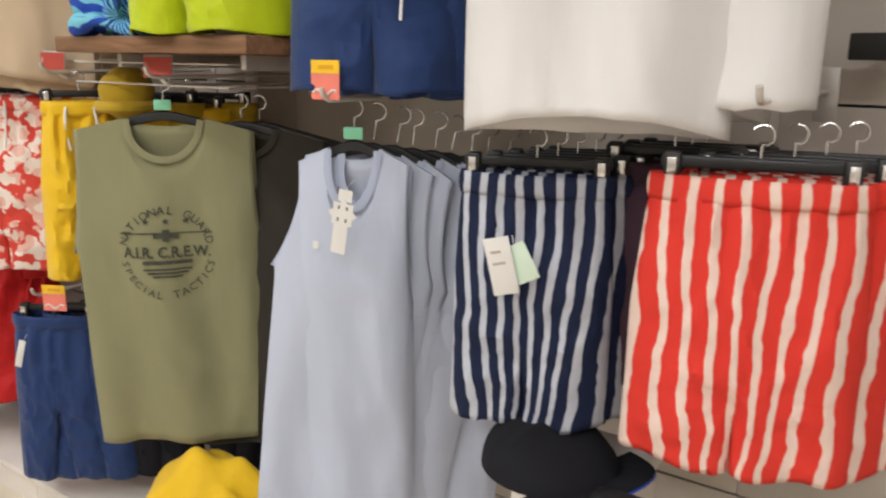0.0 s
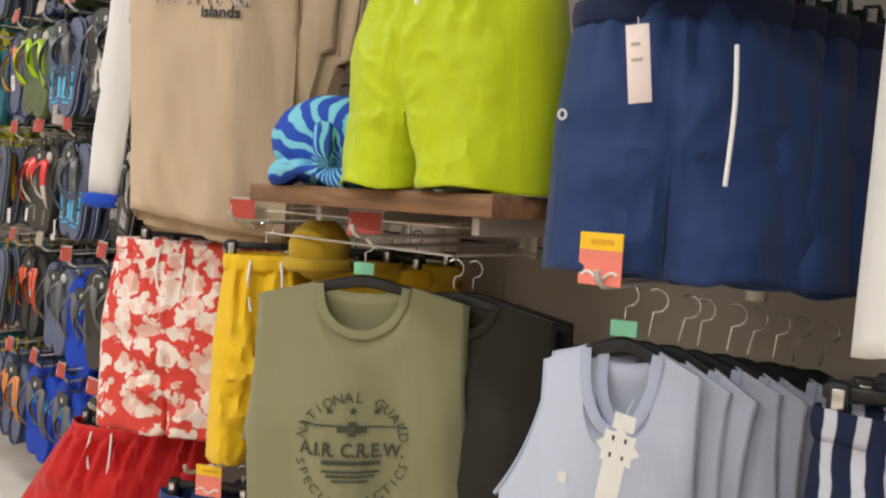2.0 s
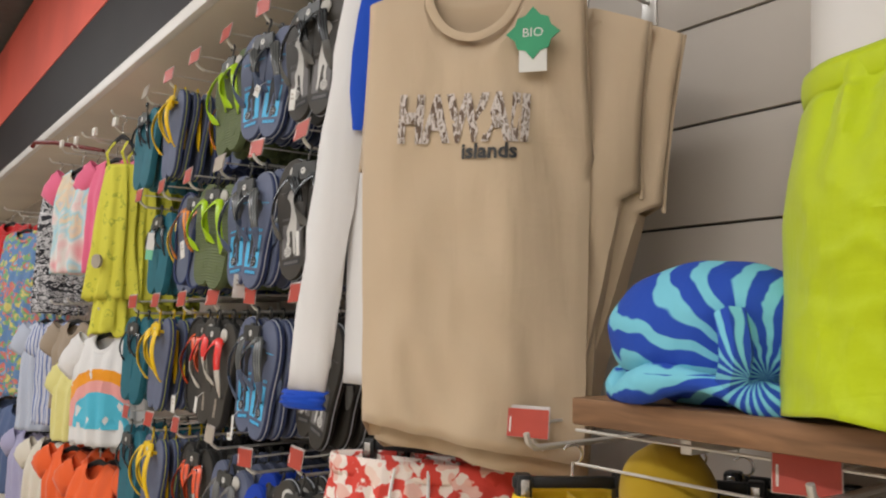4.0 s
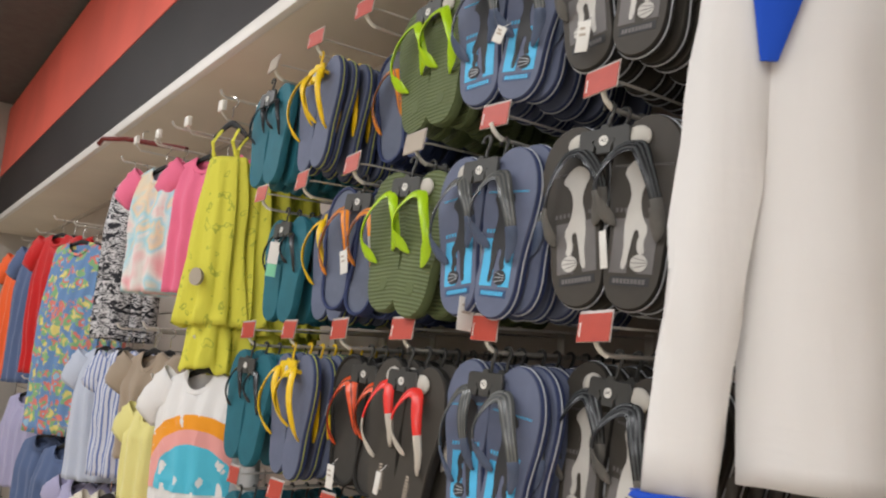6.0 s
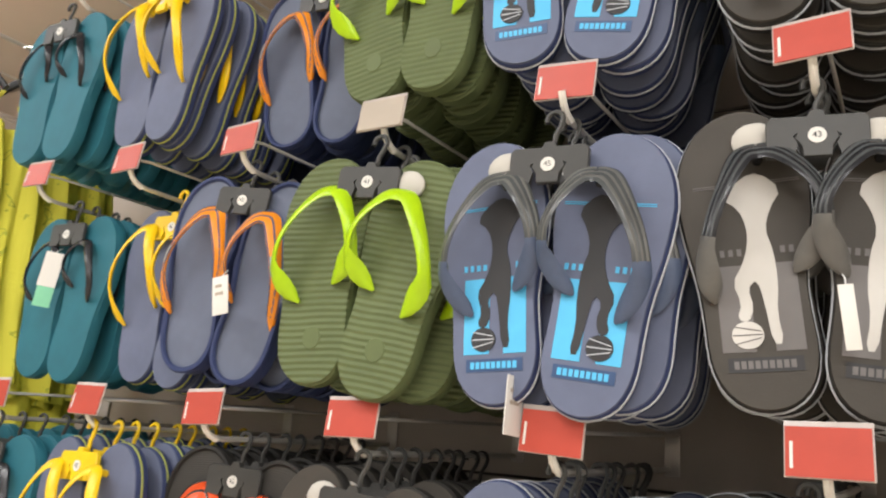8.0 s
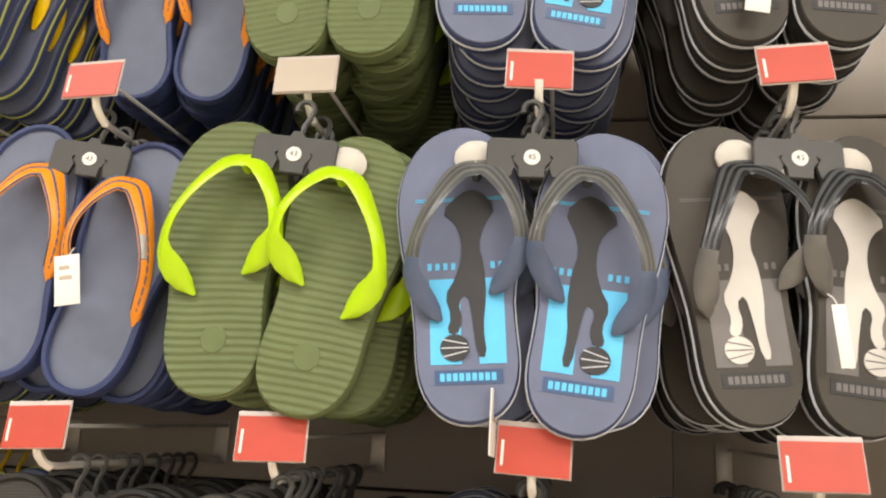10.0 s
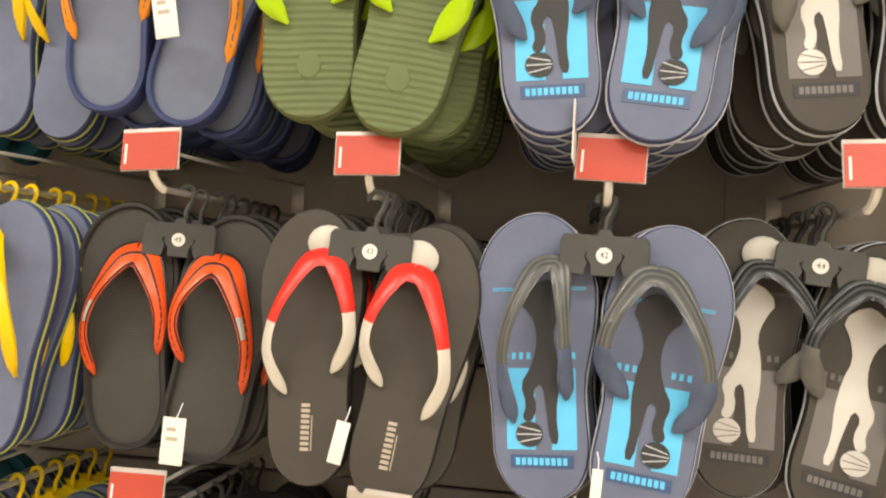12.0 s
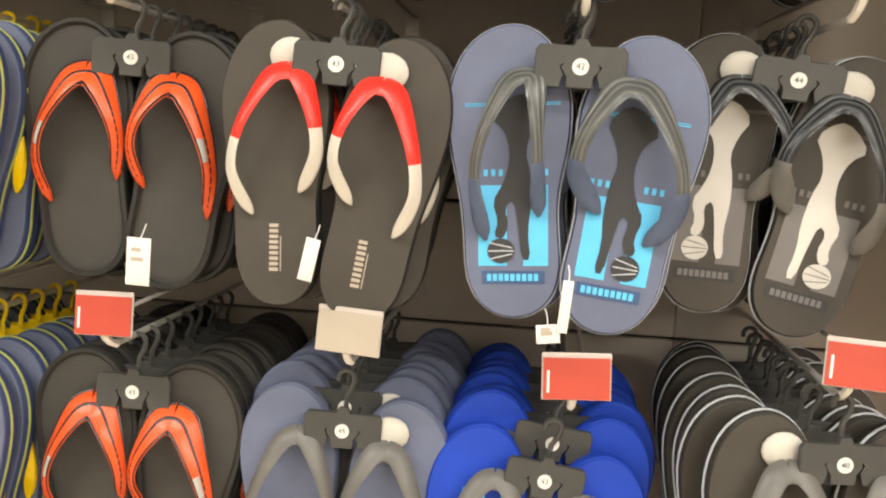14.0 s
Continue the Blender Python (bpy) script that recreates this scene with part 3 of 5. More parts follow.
PRINTS = {"blue": (sky, print_black, print_black, navy_r, line_pale), "black": (print_grey, print_white, print_white, print_black, print_grey)}
LINED = ((-0.27, 0.20), (0.0, 0.16), (0.27, 0.20))
PIPED = ((-0.45, 0.09), (0.0, 0.15), (0.45, 0.09))
pale_patch = plain("pale_patch_rubber", (0.42, 0.40, 0.36), 0.4)
STYLES = {
    "teal": dict(sole=teal_foam, bed=teal_foam, strap=black_r, label="teal blue flip-flops with thin black straps on a peg", splay=4, strap_shape=dict(width=0.0135, lobe=0.1, reach=0.040, low=0.0, arch=0.018)),
    "yellow": dict(sole=navy, bed=slate, strap=yellow_r, strap_shape=dict(width=0.0165, arch=0.040, high=0.104, lobe=0.15, curl=0.2), line=line_lime, clip=yellow_clip, label="navy flip-flops with yellow straps on a yellow clip"),
    "orange": dict(sole=navy, bed=foam("smooth_slate_foam", (0.13, 0.15, 0.21)), strap=orange_r, strap_rib=navy_r, rib_lines=PIPED, strap_patch=pale_patch, rim=True, label="slate moulded flip-flops with orange lined straps", strap_shape=dict(width=0.0245, taper=0.3, lobe=0.0, curl=0.12, low=-0.055, high=0.084)),
    "green": dict(sole=green_foam, bed=foam("ribbed_green_foam", (0.120, 0.150, 0.060), 0.008), strap=lime, wide=1.12, strap_shape=dict(width=0.0185, lobe=0.70, curl=0.55, reach=0.060, low=-0.038), balls=(1,), spot=green_foam, label="moss green ribbed flip-flops with lime straps"),
    "blue": dict(sole=navy, bed=slate, strap=smoke, strap_rib=smoke_rib, rib_lines=LINED, strap_tip=slate_r, tip_from=0.64, line=line_pale, balls=(-1,), wide=1.08, apart=0.0575, print="blue", strap_shape=dict(width=0.0235, curl=0.5, lobe=0.08, reach=0.056), label="slate blue flip-flops with grey straps and a sky blue print"),
    "blue_plain": dict(sole=navy, bed=slate, strap=smoke, strap_rib=smoke_rib, rib_lines=LINED, strap_tip=slate_r, tip_from=0.64, line=line_pale, wide=1.08, print="blue", strap_shape=dict(width=0.0235, curl=0.5, lobe=0.08, reach=0.056), bent={-1: dict(reach=0.032, skew=-0.010, low=-0.058, curl=0.05, width=0.019)}, label="slate blue flip-flops with smoky straps and printed panels"),
    "black": dict(sole=black_foam, bed=grey_foam, strap=black_r, strap_rib=smoke, rib_lines=LINED, strap_tip=grey_r, tip_from=0.62, line=line_pale, balls=(-1, 1), wide=1.05, print="black", strap_shape=dict(width=0.0225, curl=0.25, lobe=0.22, reach=0.055, low=-0.038), bent={-1: dict(skew=0.010), 1: dict(skew=-0.006)}, label="black flip-flops with smoky straps and a white print"),
    "redwhite": dict(sole=black_foam, bed=grey_foam, strap=red_r, strap_tip=white_r, tip_from=0.50, balls=(-1, 1), apart=0.0525, wide=0.99, mark=True, strap_shape=dict(width=0.0205, curl=0.38, lobe=0.0, taper=0.2, reach=0.046, low=-0.042), label="charcoal flip-flops with red and white straps"),
    "vermilion": dict(sole=black_foam, bed=foam("ribbed_black_foam", (0.055, 0.051, 0.045), 0.0030), strap=vermilion, strap_rib=black_r, rib_lines=PIPED, strap_patch=pale_patch, rim=True, label="black ribbed flip-flops with vermilion lined straps", strap_shape=dict(width=0.033, taper=0.58, high=0.082, low=-0.050, lobe=0.0, curl=0.10, reach=0.049), wide=1.08),
    "greyblue": dict(sole=slate, bed=slate, strap=grey_r, balls=(1,), label="grey-blue flip-flops with grey straps"),
    "royal": dict(sole=royal_foam, bed=royal_foam, strap=grey_r, label="royal blue flip-flops with grey straps", splay=6, fins=True),
    "charcoal": dict(sole=black_foam, bed=grey_foam, strap=grey_r, line=line_pale, balls=(-1,), label="charcoal flip-flops with a pale edge line"),
}

PITCH = 0.242
ROW_Z = [2.238, 1.866, 1.495, 1.122, 0.748]      # height of each row's price cards
GRID = [
    ["teal", "yellow", "orange", "green", "blue", "black"],
    ["teal", "yellow", "orange", "green", "blue", "black"],
    ["teal", "yellow", "vermilion", "redwhite", "blue_plain", "black"],
    ["teal", "yellow", "vermilion", "greyblue", "royal", "charcoal"],
    ["teal", "yellow", "orange", "royal", "royal", "black"],
]
SIZES = [["41", "42", "43", "42", "43", "43"], ["41", "42", "43", "43", "45", "43"], ["41", "42", "43", "43", "42", "44"], ["41", "42", "43", "45", "43", "40"], ["41", "42", "43", "43", "44", "42"]]
GREY_CARDS = {(1, 3), (3, 3), (0, 0)}
TURNS = {(1, 5): (10, 0.0), (2, 5): (-4, 7), (1, 3): (5, 5.0), (2, 3): (4, 4.0), (1, 2): (10, 5), (3, 4): (6, 9), (1, 4): (3, 1), (2, 4): (0, 1.5)}


# how far a card hangs aside of its place: across, up
CARD_SHIFT = {(3, 2): (0.003, 0.008), (3, 3): (0.030, 0.010), (3, 4): (0.016, -0.018), (3, 5): (0.034, 0.016)}
# how far a stack's first pair stands from its peg's place: across, back, up
FRONT = {(2, 2): (0, 0.062, 0), (2, 3): (0.010, 0, -0.006), (3, 2): (0.008, 0.045, 0), (3, 3): (0.012, 0.05, -0.022), (3, 4): (0.0, 0.05, -0.06), (3, 5): (0.03, 0, 0.01), (2, 5): (-0.022, 0.062, 0),
         (1, 1): (0.03, 0.07, 0), (1, 0): (0.02, 0.05, 0), (0, 0): (-0.03, 0, 0), (0, 2): (0.01, 0.11, 0), (1, 2): (-0.005, 0.022, 0.010), (1, 3): (0.004, -0.020, -0.002), (1, 4): (-0.004, -0.034, -0.010)}


def card_holder(kind):
    """A price card in its clear sleeve; the origin is the card's middle."""
    ob = thing("price_card", Matrix.Identity(4), "plain grey-beige price card back on a peg" if kind == "grey" else "red price card in a clear sleeve on a peg", "price tag", "price cards on the pegs")
    part("sleeve", bm_box(-0.034, 0.034, 0.0005, 0.0025, -0.0235, 0.0235, bevel=0.0008), M["clear"], ob)
    part("card", bm_box(-0.0325, 0.0325, -0.001, 0.0004, -0.0225, 0.0185), M["tag_grey" if kind == "grey" else "tag_red"], ob)
    if kind != "grey":
        bm = bmesh.new()
        slab(bm, [(-0.029, -0.016), (-0.0265, -0.016), (-0.0265, 0.006), (-0.029, 0.006)], -0.0016, -0.001)
        part("print_bar", bm, M["paper"], ob)
    return ob


def peg(length=0.42):
    """A double-wire peg: hanging rod with a turned-up white tip, and the card's arm above it."""
    ob = thing("peg", Matrix.Identity(4), "zinc wire display peg with an upturned tip", "display hook", "pegs of the wall")
    bm = bmesh.new()
    tube(bm, [(0, length, -0.036), (0, 0.03, -0.040), (0, 0.012, -0.038), (0, 0.0, -0.030), (0, -0.006, -0.018)], 0.0038, 6)
    part("rod", bm, M["wire"], ob)
    bm = bmesh.new()
    tube(bm, [(0, 0.02, -0.041), (0, 0.008, -0.036), (0, -0.001, -0.029), (0, -0.008, -0.016)], 0.0044, 6)
    part("tip", bm, M["tip"], ob, "white plastic tip")
    bm = bmesh.new()
    tube(bm, [(0.012, length, 0.012), (0.012, 0.02, 0.0), (0.004, 0.006, 0.0)], 0.0024, 6)
    part("card_arm", bm, M["wire"], ob)
    part("back_plate", bm_box(-0.006, 0.016, length - 0.004, length, -0.045, 0.02, bevel=0.002), M["wire"], ob)
    return ob


rng = random.Random(7)
peg_0, red_0, grey_0 = peg(), card_holder("red"), card_holder("grey")
masters = {}


def place(key, maker, m):
    """The first of a kind is the made one itself; the others are copies."""
    if key not in masters:
        masters[key] = maker()
        masters[key].matrix_world = m
        return masters[key]
    return copy_thing(masters[key], m)


masters["peg"], masters["red_card"], masters["grey_card"] = peg_0, red_0, grey_0
first = {"peg": True, "red_card": True, "grey_card": True}


def put(key, m):
    if first.pop(key, None):
        masters[key].matrix_world = m
        return masters[key]
    return copy_thing(masters[key], m)


for r, tz in enumerate(ROW_Z):
    for c in range(6):
        x = (c - 4) * PITCH
        sx, sz = CARD_SHIFT.get((r, c), (0, 0))
        put("grey_card" if (r, c) in GREY_CARDS else "red_card", pose(x + sx + rng.uniform(-0.004, 0.004), -0.012, tz + sz, -8 + rng.uniform(-4, 4), rng.uniform(-3, 3), rng.uniform(-4, 6)))
        put("peg", pose(x + sx * 0.8, min(0.0, FRONT.get((r, c), (0, 0, 0))[1] + 0.022), tz + sz))
        style = GRID[r][c]
        tw, lean = TURNS.get((r, c), (rng.uniform(-4, 9), rng.uniform(-3, 3)))
        dx, dy, dz = FRONT.get((r, c), (0, 0, 0))
        depth = (9 if r < 4 else 6) - (dy > 0.03)
        for k in range(depth):
            y = 0.004 + dy + k * 0.038 + rng.uniform(-0.004, 0.004)
            if k == 0:
                place((style, SIZES[r][c]), lambda: flip_flops(style, SIZES[r][c]), pose(x + dx, y, tz - 0.040 + dz, -3, lean, tw))
            else:
                place((style, "behind"), lambda: flip_flops(style, "", False), pose(x + dx * 0.6 + rng.uniform(-0.006, 0.006), y, tz - 0.040 + dz * 0.5, rng.uniform(-5, 1), lean * 0.5 + rng.uniform(-4, 4), tw * 0.7 + rng.uniform(-3, 3)))


# ---- garments ----
def fold(x, z, seed, amp, freq=26.0):
    ridge = 1 - 2.6 * abs(noise.noise((x * 16 + z * 5 + seed, seed * 1.7, z * 8)))
    return amp * (math.sin(freq * x + seed + 1.3 * math.sin(5 * z + seed)) * 0.6 + noise.noise((x * 9 + seed, seed * 3.1, z * 3.2)) * 1.2 + 0.45 * ridge)


def hang_front(half, depth, length, seed, amp, freq=26.0):
    """The cloth front of a hanging top: y over x, z (z runs from minus length at the hem to 0 at the shoulder)."""
    def surf(x, z):
        v = 1 + z / length
        u = min(1.0, abs(x) / half)
        body = depth * math.sqrt(max(0.0, 1 - u * u)) * min(1.0, 0.25 + 2.2 * (1 - v))
        return -(body + fold(x, z, seed, amp, freq) * (1 - v ** 3) * (1 - u ** 6))
    return surf


def tank_bm(half=0.20, length=0.72, shoulder=0.155, neck=0.5, scoop=0.105, depth=0.045, seed=1.0, amp=0.010, hem=1.0, arm=0.66, nu=34, nv=34, freq=34.0, lift=0.0, slant=0.0):
    """A sleeveless top: front and back cloth with neck scoop and armholes, open at the hem."""
    bm = bmesh.new()
    surf = hang_front(half * max(1, hem), depth, length, seed, amp, freq)
    sheets = []
    for s in (1, -0.75):
        rows = []
        for j in range(nv + 1):
            v = j / nv
            row = []
            for i in range(nu + 1):
                u = -1 + 2 * i / nu
                dip = scoop if s > 0 else scoop * 0.22
                top = length - 0.028 * max(0.0, (abs(u) - neck) / (1 - neck))
                if abs(u) < neck:
                    top -= dip * math.sqrt(1 - (u / neck) ** 2)
                w = half * (1 + (hem - 1) * (1 - v))
                if v > arm:
                    t = (v - arm) / (1 - arm)
                    w = shoulder + (half - shoulder) * (1 - t) ** 2.6
                z = v * top - length
                if s > 0:
                    z += lift * (1 - u * u) * (1 - v) ** 6 - slant * u * (1 - v) ** 2
                x = u * w
                y = surf(x, z)
                y = y * s if s < 0 else y
                if v > 0.97:
                    y *= 0.6
                row.append(bm.verts.new((x, y, z + 0.004 * noise.noise((u * 3, seed, 0)) * (1 - v))))
            rows.append(row)
        sheets.append(rows)
        for j in range(nv):
            for i in range(nu):
                q = (rows[j][i], rows[j][i + 1], rows[j + 1][i + 1], rows[j + 1][i])
                bm.faces.new(q if s > 0 else q[::-1])
    f, b = sheets
    cut = int(arm * nv)
    for col in (0, nu):
        for j in range(cut):
            q = (f[j][col], f[j + 1][col], b[j + 1][col], b[j][col])
            bm.faces.new(q if col else q[::-1])
    for i in range(nu):
        u = -1 + 2 * (i + 0.5) / nu
        if abs(u) > neck:
            bm.faces.new((f[nv][i], f[nv][i + 1], b[nv][i + 1], b[nv][i]))
    return bm, surf


def thicken(ob, t=0.0016):
    mod = ob.modifiers.new("cloth_thickness", "SOLIDIFY")
    mod.thickness, mod.offset = t, 0
    return ob


def neck_band(surf_kw, material, parent):
    """The ribbed collar along the scoop."""
    half, length, neck, scoop, shoulder = (surf_kw[k] for k in ("half", "length", "neck", "scoop", "shoulder"))
    surf = hang_front(half, surf_kw["depth"], length, surf_kw["seed"], surf_kw["amp"], 34.0)
    bm = bmesh.new()
    pts, nor = [], []
    for i in range(25):
        u = -neck + 2 * neck * i / 24
        top = -scoop * math.sqrt(max(0, 1 - (u / neck) ** 2))
        x = u * (shoulder + (half - shoulder) * 0.02)
        pts.append((x, surf(x, top) * (0.7 if top > -0.02 else 1.0) - 0.002, top - 0.003))
        nor.append((0, -1, 0.2))
    band(bm, pts, [0.015] * len(pts), 0.0007, nor)
    return part("collar", bm, material, parent)


def sleeve_bm(side, root, tip, r0, r1, seed, n=18, rows=16):
    bm = bmesh.new()
    root, tip = Vector(root), Vector(tip)
    axis = (tip - root).normalized()
    flat = Vector((0, 1, 0))
    wide = axis.cross(flat).normalized()
    rings = []
    for j in range(rows + 1):
        t = j / rows
        c = root.lerp(tip, t) + Vector((0, -0.012 * math.sin(t * 3), 0))
        r = r0 + (r1 - r0) * t
        ring = []
        for k in range(n):
            a = 2 * math.pi * k / n
            w = 1 + 0.28 * noise.noise((math.cos(a) * 1.6, t * 7 + seed, math.sin(a) * 1.6))
            ring.append(bm.verts.new(c + wide * math.cos(a) * r * w + flat * math.sin(a) * r * 0.42 * w))
        rings.append(ring)
    for a, b in zip(rings, rings[1:]):
        for k in range(n):
            bm.faces.new((a[k], a[(k + 1) % n], b[(k + 1) % n], b[k]))
    return bm


def shorts_bm(half=0.19, length=0.40, hem=0.115, crotch=0.56, depth=0.075, seed=1.0, amp=0.006, gather=0.006, gap=0.010, flare=1.08, n=26, rows=38, slant=0.0, crumple=0.0, spread=2.2):
    """Shorts from the waist at z 0: two leg tubes that meet in the middle above the crotch."""
    bm = bmesh.new()
    for side in (-1, 1):
        rings = []
        for j in range(rows + 1):
            v = j / rows
            z = -length * v
            hip = half * (1 + (flare - 1) * min(1, v * spread))
            if v < crotch:
                x_in, mixf = 0.0, 0.0
            else:
                t = (v - crotch) / (1 - crotch)
                x_in, mixf = gap * (0.4 + 2.2 * t), 0.45 * min(1.0, t * 1.5)
            tuck = math.exp(-((v - 0.085) / 0.022) ** 2)
            x_out = hip * (1 - 0.018 * tuck) + 0.012 * max(0.0, v - crotch)
            d = depth * (0.62 + 0.38 * min(1.0, v * 3)) * (1 - 0.06 * tuck)
            ring = []
            for k in range(2 * n):
                front = k < n
                p = (k + 0.5) / n if front else (2 * n - k - 0.5) / n
                p = 0.5 - 0.5 * math.cos(math.pi * p)
                dd = (1 - mixf) * math.sqrt(max(0, 1 - p * p)) + mixf * (0.25 * math.sqrt(max(0, 1 - p * p)) + 0.8 * math.sqrt(max(0, 1 - (2 * p - 1) ** 2)))
                x = x_in + (x_out - x_in) * p
                wr = gather * math.sin(x * side * 150 + seed + 2.5 * noise.noise((x * side * 20, z * 6, seed))) * max(0.0, 1 - v * 2.2) * (1 if v > 0.10 else 0.35)
                wr += fold(x * side, z * 1.4, seed, amp, 30) * (0.35 + v)
                wr -= 0.10 * depth * math.exp(-(x / 0.016) ** 2) * max(0.0, min(1.0, (v - 0.35) * 2))
                wr += amp * 0.55 * (1 - 3.0 * abs(noise.noise((x * side * 7 + z * 9, seed * 2.3, z * 11 - x * side * 5)))) * min(1.0, v * 3)
                rx, rz = x - 0.004, z + length * crotch
                rr = math.sqrt(rx * rx + rz * rz)
                wr += amp * 0.9 * max(0.0, math.sin(math.atan2(rz, rx) * 7 + seed)) ** 2 * math.exp(-rr / 0.085) * min(1.0, rr / 0.03)
                if crumple:
                    for f, w in ((1.5, 1.0), (3.0, 0.45)):
                        c = noise.noise(((x * side * 17 + z * 7) * f, seed * 1.3 + f, (z * 9 - x * side * 5) * f))
                        wr += crumple * w * max(0.0, 1 - 4.5 * abs(c)) ** 1.4 * min(1.0, v * 2.5)
                y = -(d * dd + wr * min(1.0, 3 * (1 - p))) if front else (d * 0.8 * dd + wr * 0.5)
                if mixf < 0.05 and p < 0.04:
                    y *= 0.985
                ring.append(bm.verts.new((side * x + slant * z, y, z + 0.012 * noise.noise((x * 14, seed, side)) * v ** 3)))
            rings.append(ring)
        m = 2 * n
        for a, b in zip(rings, rings[1:]):
            for k in range(m):
                q = (a[k], a[(k + 1) % m], b[(k + 1) % m], b[k])
                bm.faces.new(q if side < 0 else q[::-1])
    return bm


def waistband_bm(half, depth, h=0.035, seed=0.0, n=48):
    bm = bmesh.new()
    rings = []
    for j in range(5):
        z = 0.002 - h * j / 4
        bulge = 0.003 * math.sin(math.pi * j / 4)
        rings.append([bm.verts.new(((half + 0.003 + bulge) * math.cos(a), (depth * 0.64 + 0.004 + bulge) * math.sin(a) + 0.0016 * math.sin(a * 37 + seed), z)) for a in (2 * math.pi * k / n for k in range(n))])
    for a, b in zip(rings, rings[1:]):
        for k in range(n):
            bm.faces.new((a[k], a[(k + 1) % n], b[(k + 1) % n], b[k]))
    return bm


def cord_bm(pts, r=0.003):
    bm = bmesh.new()
    fine = []
    P = [Vector(p) for p in pts]
    for i in range(len(P) - 1):
        a, b, c, d = P[max(0, i - 1)], P[i], P[i + 1], P[min(len(P) - 1, i + 2)]
        for k in range(5):
            t = k / 5
            fine.append(0.5 * (2 * b + (c - a) * t + (2 * a - 5 * b + 4 * c - d) * t * t + (3 * b - a - 3 * c + d) * t ** 3))
    fine.append(P[-1])
    return tube(bm, fine, r, 6)


def top_hanger(m, width=0.19, mint=True, wire_up=0.07):
    """A black shoulder hanger; the origin is at the shoulder line's middle."""
    ob = thing("clothes_hanger", m, "black plastic clothes hanger with a wire hook", "hanger", "clothes hangers")
    bm = bmesh.new()
    pts, nor = [], []
    for i in range(21):
        u = -1 + i / 10
        pts.append((u * width, 0.0, 0.004 - 0.046 * abs(u) ** 1.4))
        nor.append((0, -1, 0))
    band(bm, pts, [0.022 - 0.008 * abs(-1 + i / 10) for i in range(21)], 0.005, nor)
    part("shoulder_bar", bm, M["black_plastic"], ob)
    bm = bmesh.new()
    hook = [(0, 0, 0.02), (0, 0, wire_up - 0.02)] + [(0.016 * math.sin(radians(a)) - 0.0, 0, wire_up - 0.004 - 0.016 * math.cos(radians(a))) for a in range(40, 250, 30)]
    tube(bm, hook, 0.0018, 6)
    part("wire_hook", bm, M["chrome"], ob, "bent chrome wire hook")
    if mint:
        part("size_clip", bm_box(-0.018, 0.018, -0.011, -0.005, 0.016, 0.038, bevel=0.002), M["mint"], ob, "mint green size clip")
    return ob


def clip_hanger(m, width=0.15, drop=0.0):
    """A straight black bar with two chrome clips for shorts; the origin is the waist's middle."""
    ob = thing("clip_hanger", m, "black bar hanger with two metal clips", "hanger", "clip hangers")
    part("bar", bm_box(-width - 0.015, width + 0.015, -0.006, 0.006, 0.010, 0.026, bevel=0.003), M["black_plastic"], ob)
    for s in (-1, 1):
        part("clip", bm_box(s * width - 0.011, s * width + 0.011, -0.013, 0.011, -0.012, 0.030, bevel=0.003), M["black_plastic"], ob)
        part("clip_spring", bm_box(s * width - 0.006, s * width + 0.006, -0.0165, -0.0135, -0.002, 0.024, bevel=0.001), M["chrome"], ob, "bright metal clip spring")
    bm = bmesh.new()
    tube(bm, [(0, 0, 0.02), (0, 0, 0.045)] + [(0.014 * math.sin(radians(a)), 0, 0.056 - 0.014 * math.cos(radians(a))) for a in range(30, 250, 30)], 0.002, 6)
    part("wire_hook", bm, M["chrome"], ob)
    return ob


def faceout(x, z, y_front=-0.05, bar=0.0, yaw=0.0):
    """A zinc arm from the wall on which hangers ride."""
    ob = thing("garment_peg", pose(x, 0, z), "zinc display arm with an upturned end", "display hook", "garment pegs")
    bm = bmesh.new()
    tube(bm, [(0, WALL_Y, 0.0), (0, y_front + 0.05, -0.004), (0, y_front, -0.004), (0, y_front - 0.012, 0.004), (0, y_front - 0.016, 0.016)], 0.0045, 7)
    part("arm", bm, M["wire"], ob)
    part("wall_plate", bm_box(-0.018, 0.018, WALL_Y - 0.006, WALL_Y, -0.05, 0.04, bevel=0.003), M["wire"], ob)
    return ob


def garment(name, m, label, category, group=""):
    return thing(name, m, label, category, group)


def tank_top(m, material, label, kw, trim=None, hanger=True, mint=True, wire_up=0.075):
    m = m @ pose(0, 0.85 * kw.get('depth', 0.045), 0)
    ob = garment("tank_top", m, label, "tank top")
    full = dict(half=0.20, length=0.72, shoulder=0.155, neck=0.5, scoop=0.105, depth=0.045, seed=1.0, amp=0.010)
    full.update(kw)
    bm, surf = tank_bm(**full)
    thicken(part("body", bm, material, ob))
    neck_band(full, trim or material, ob)
    for side in (-1, 1):
        edge = []
        for j in range(13):
            t = j / 12
            w = full["shoulder"] + (full["half"] - full["shoulder"]) * (1 - t) ** 2.6
            v = full.get("arm", 0.66) + (1 - full.get("arm", 0.66)) * t
            edge.append((side * (w + 0.001), 0.0, v * (full["length"] - 0.028) - full["length"]))
        part("armhole_binding", tube(bmesh.new(), edge, 0.0034, 6), trim or material, ob)
    if hanger:
        top_hanger(m @ pose(0, 0.004, 0.0), width=full["shoulder"] * 0.95, mint=mint, wire_up=wire_up)
    return ob, surf


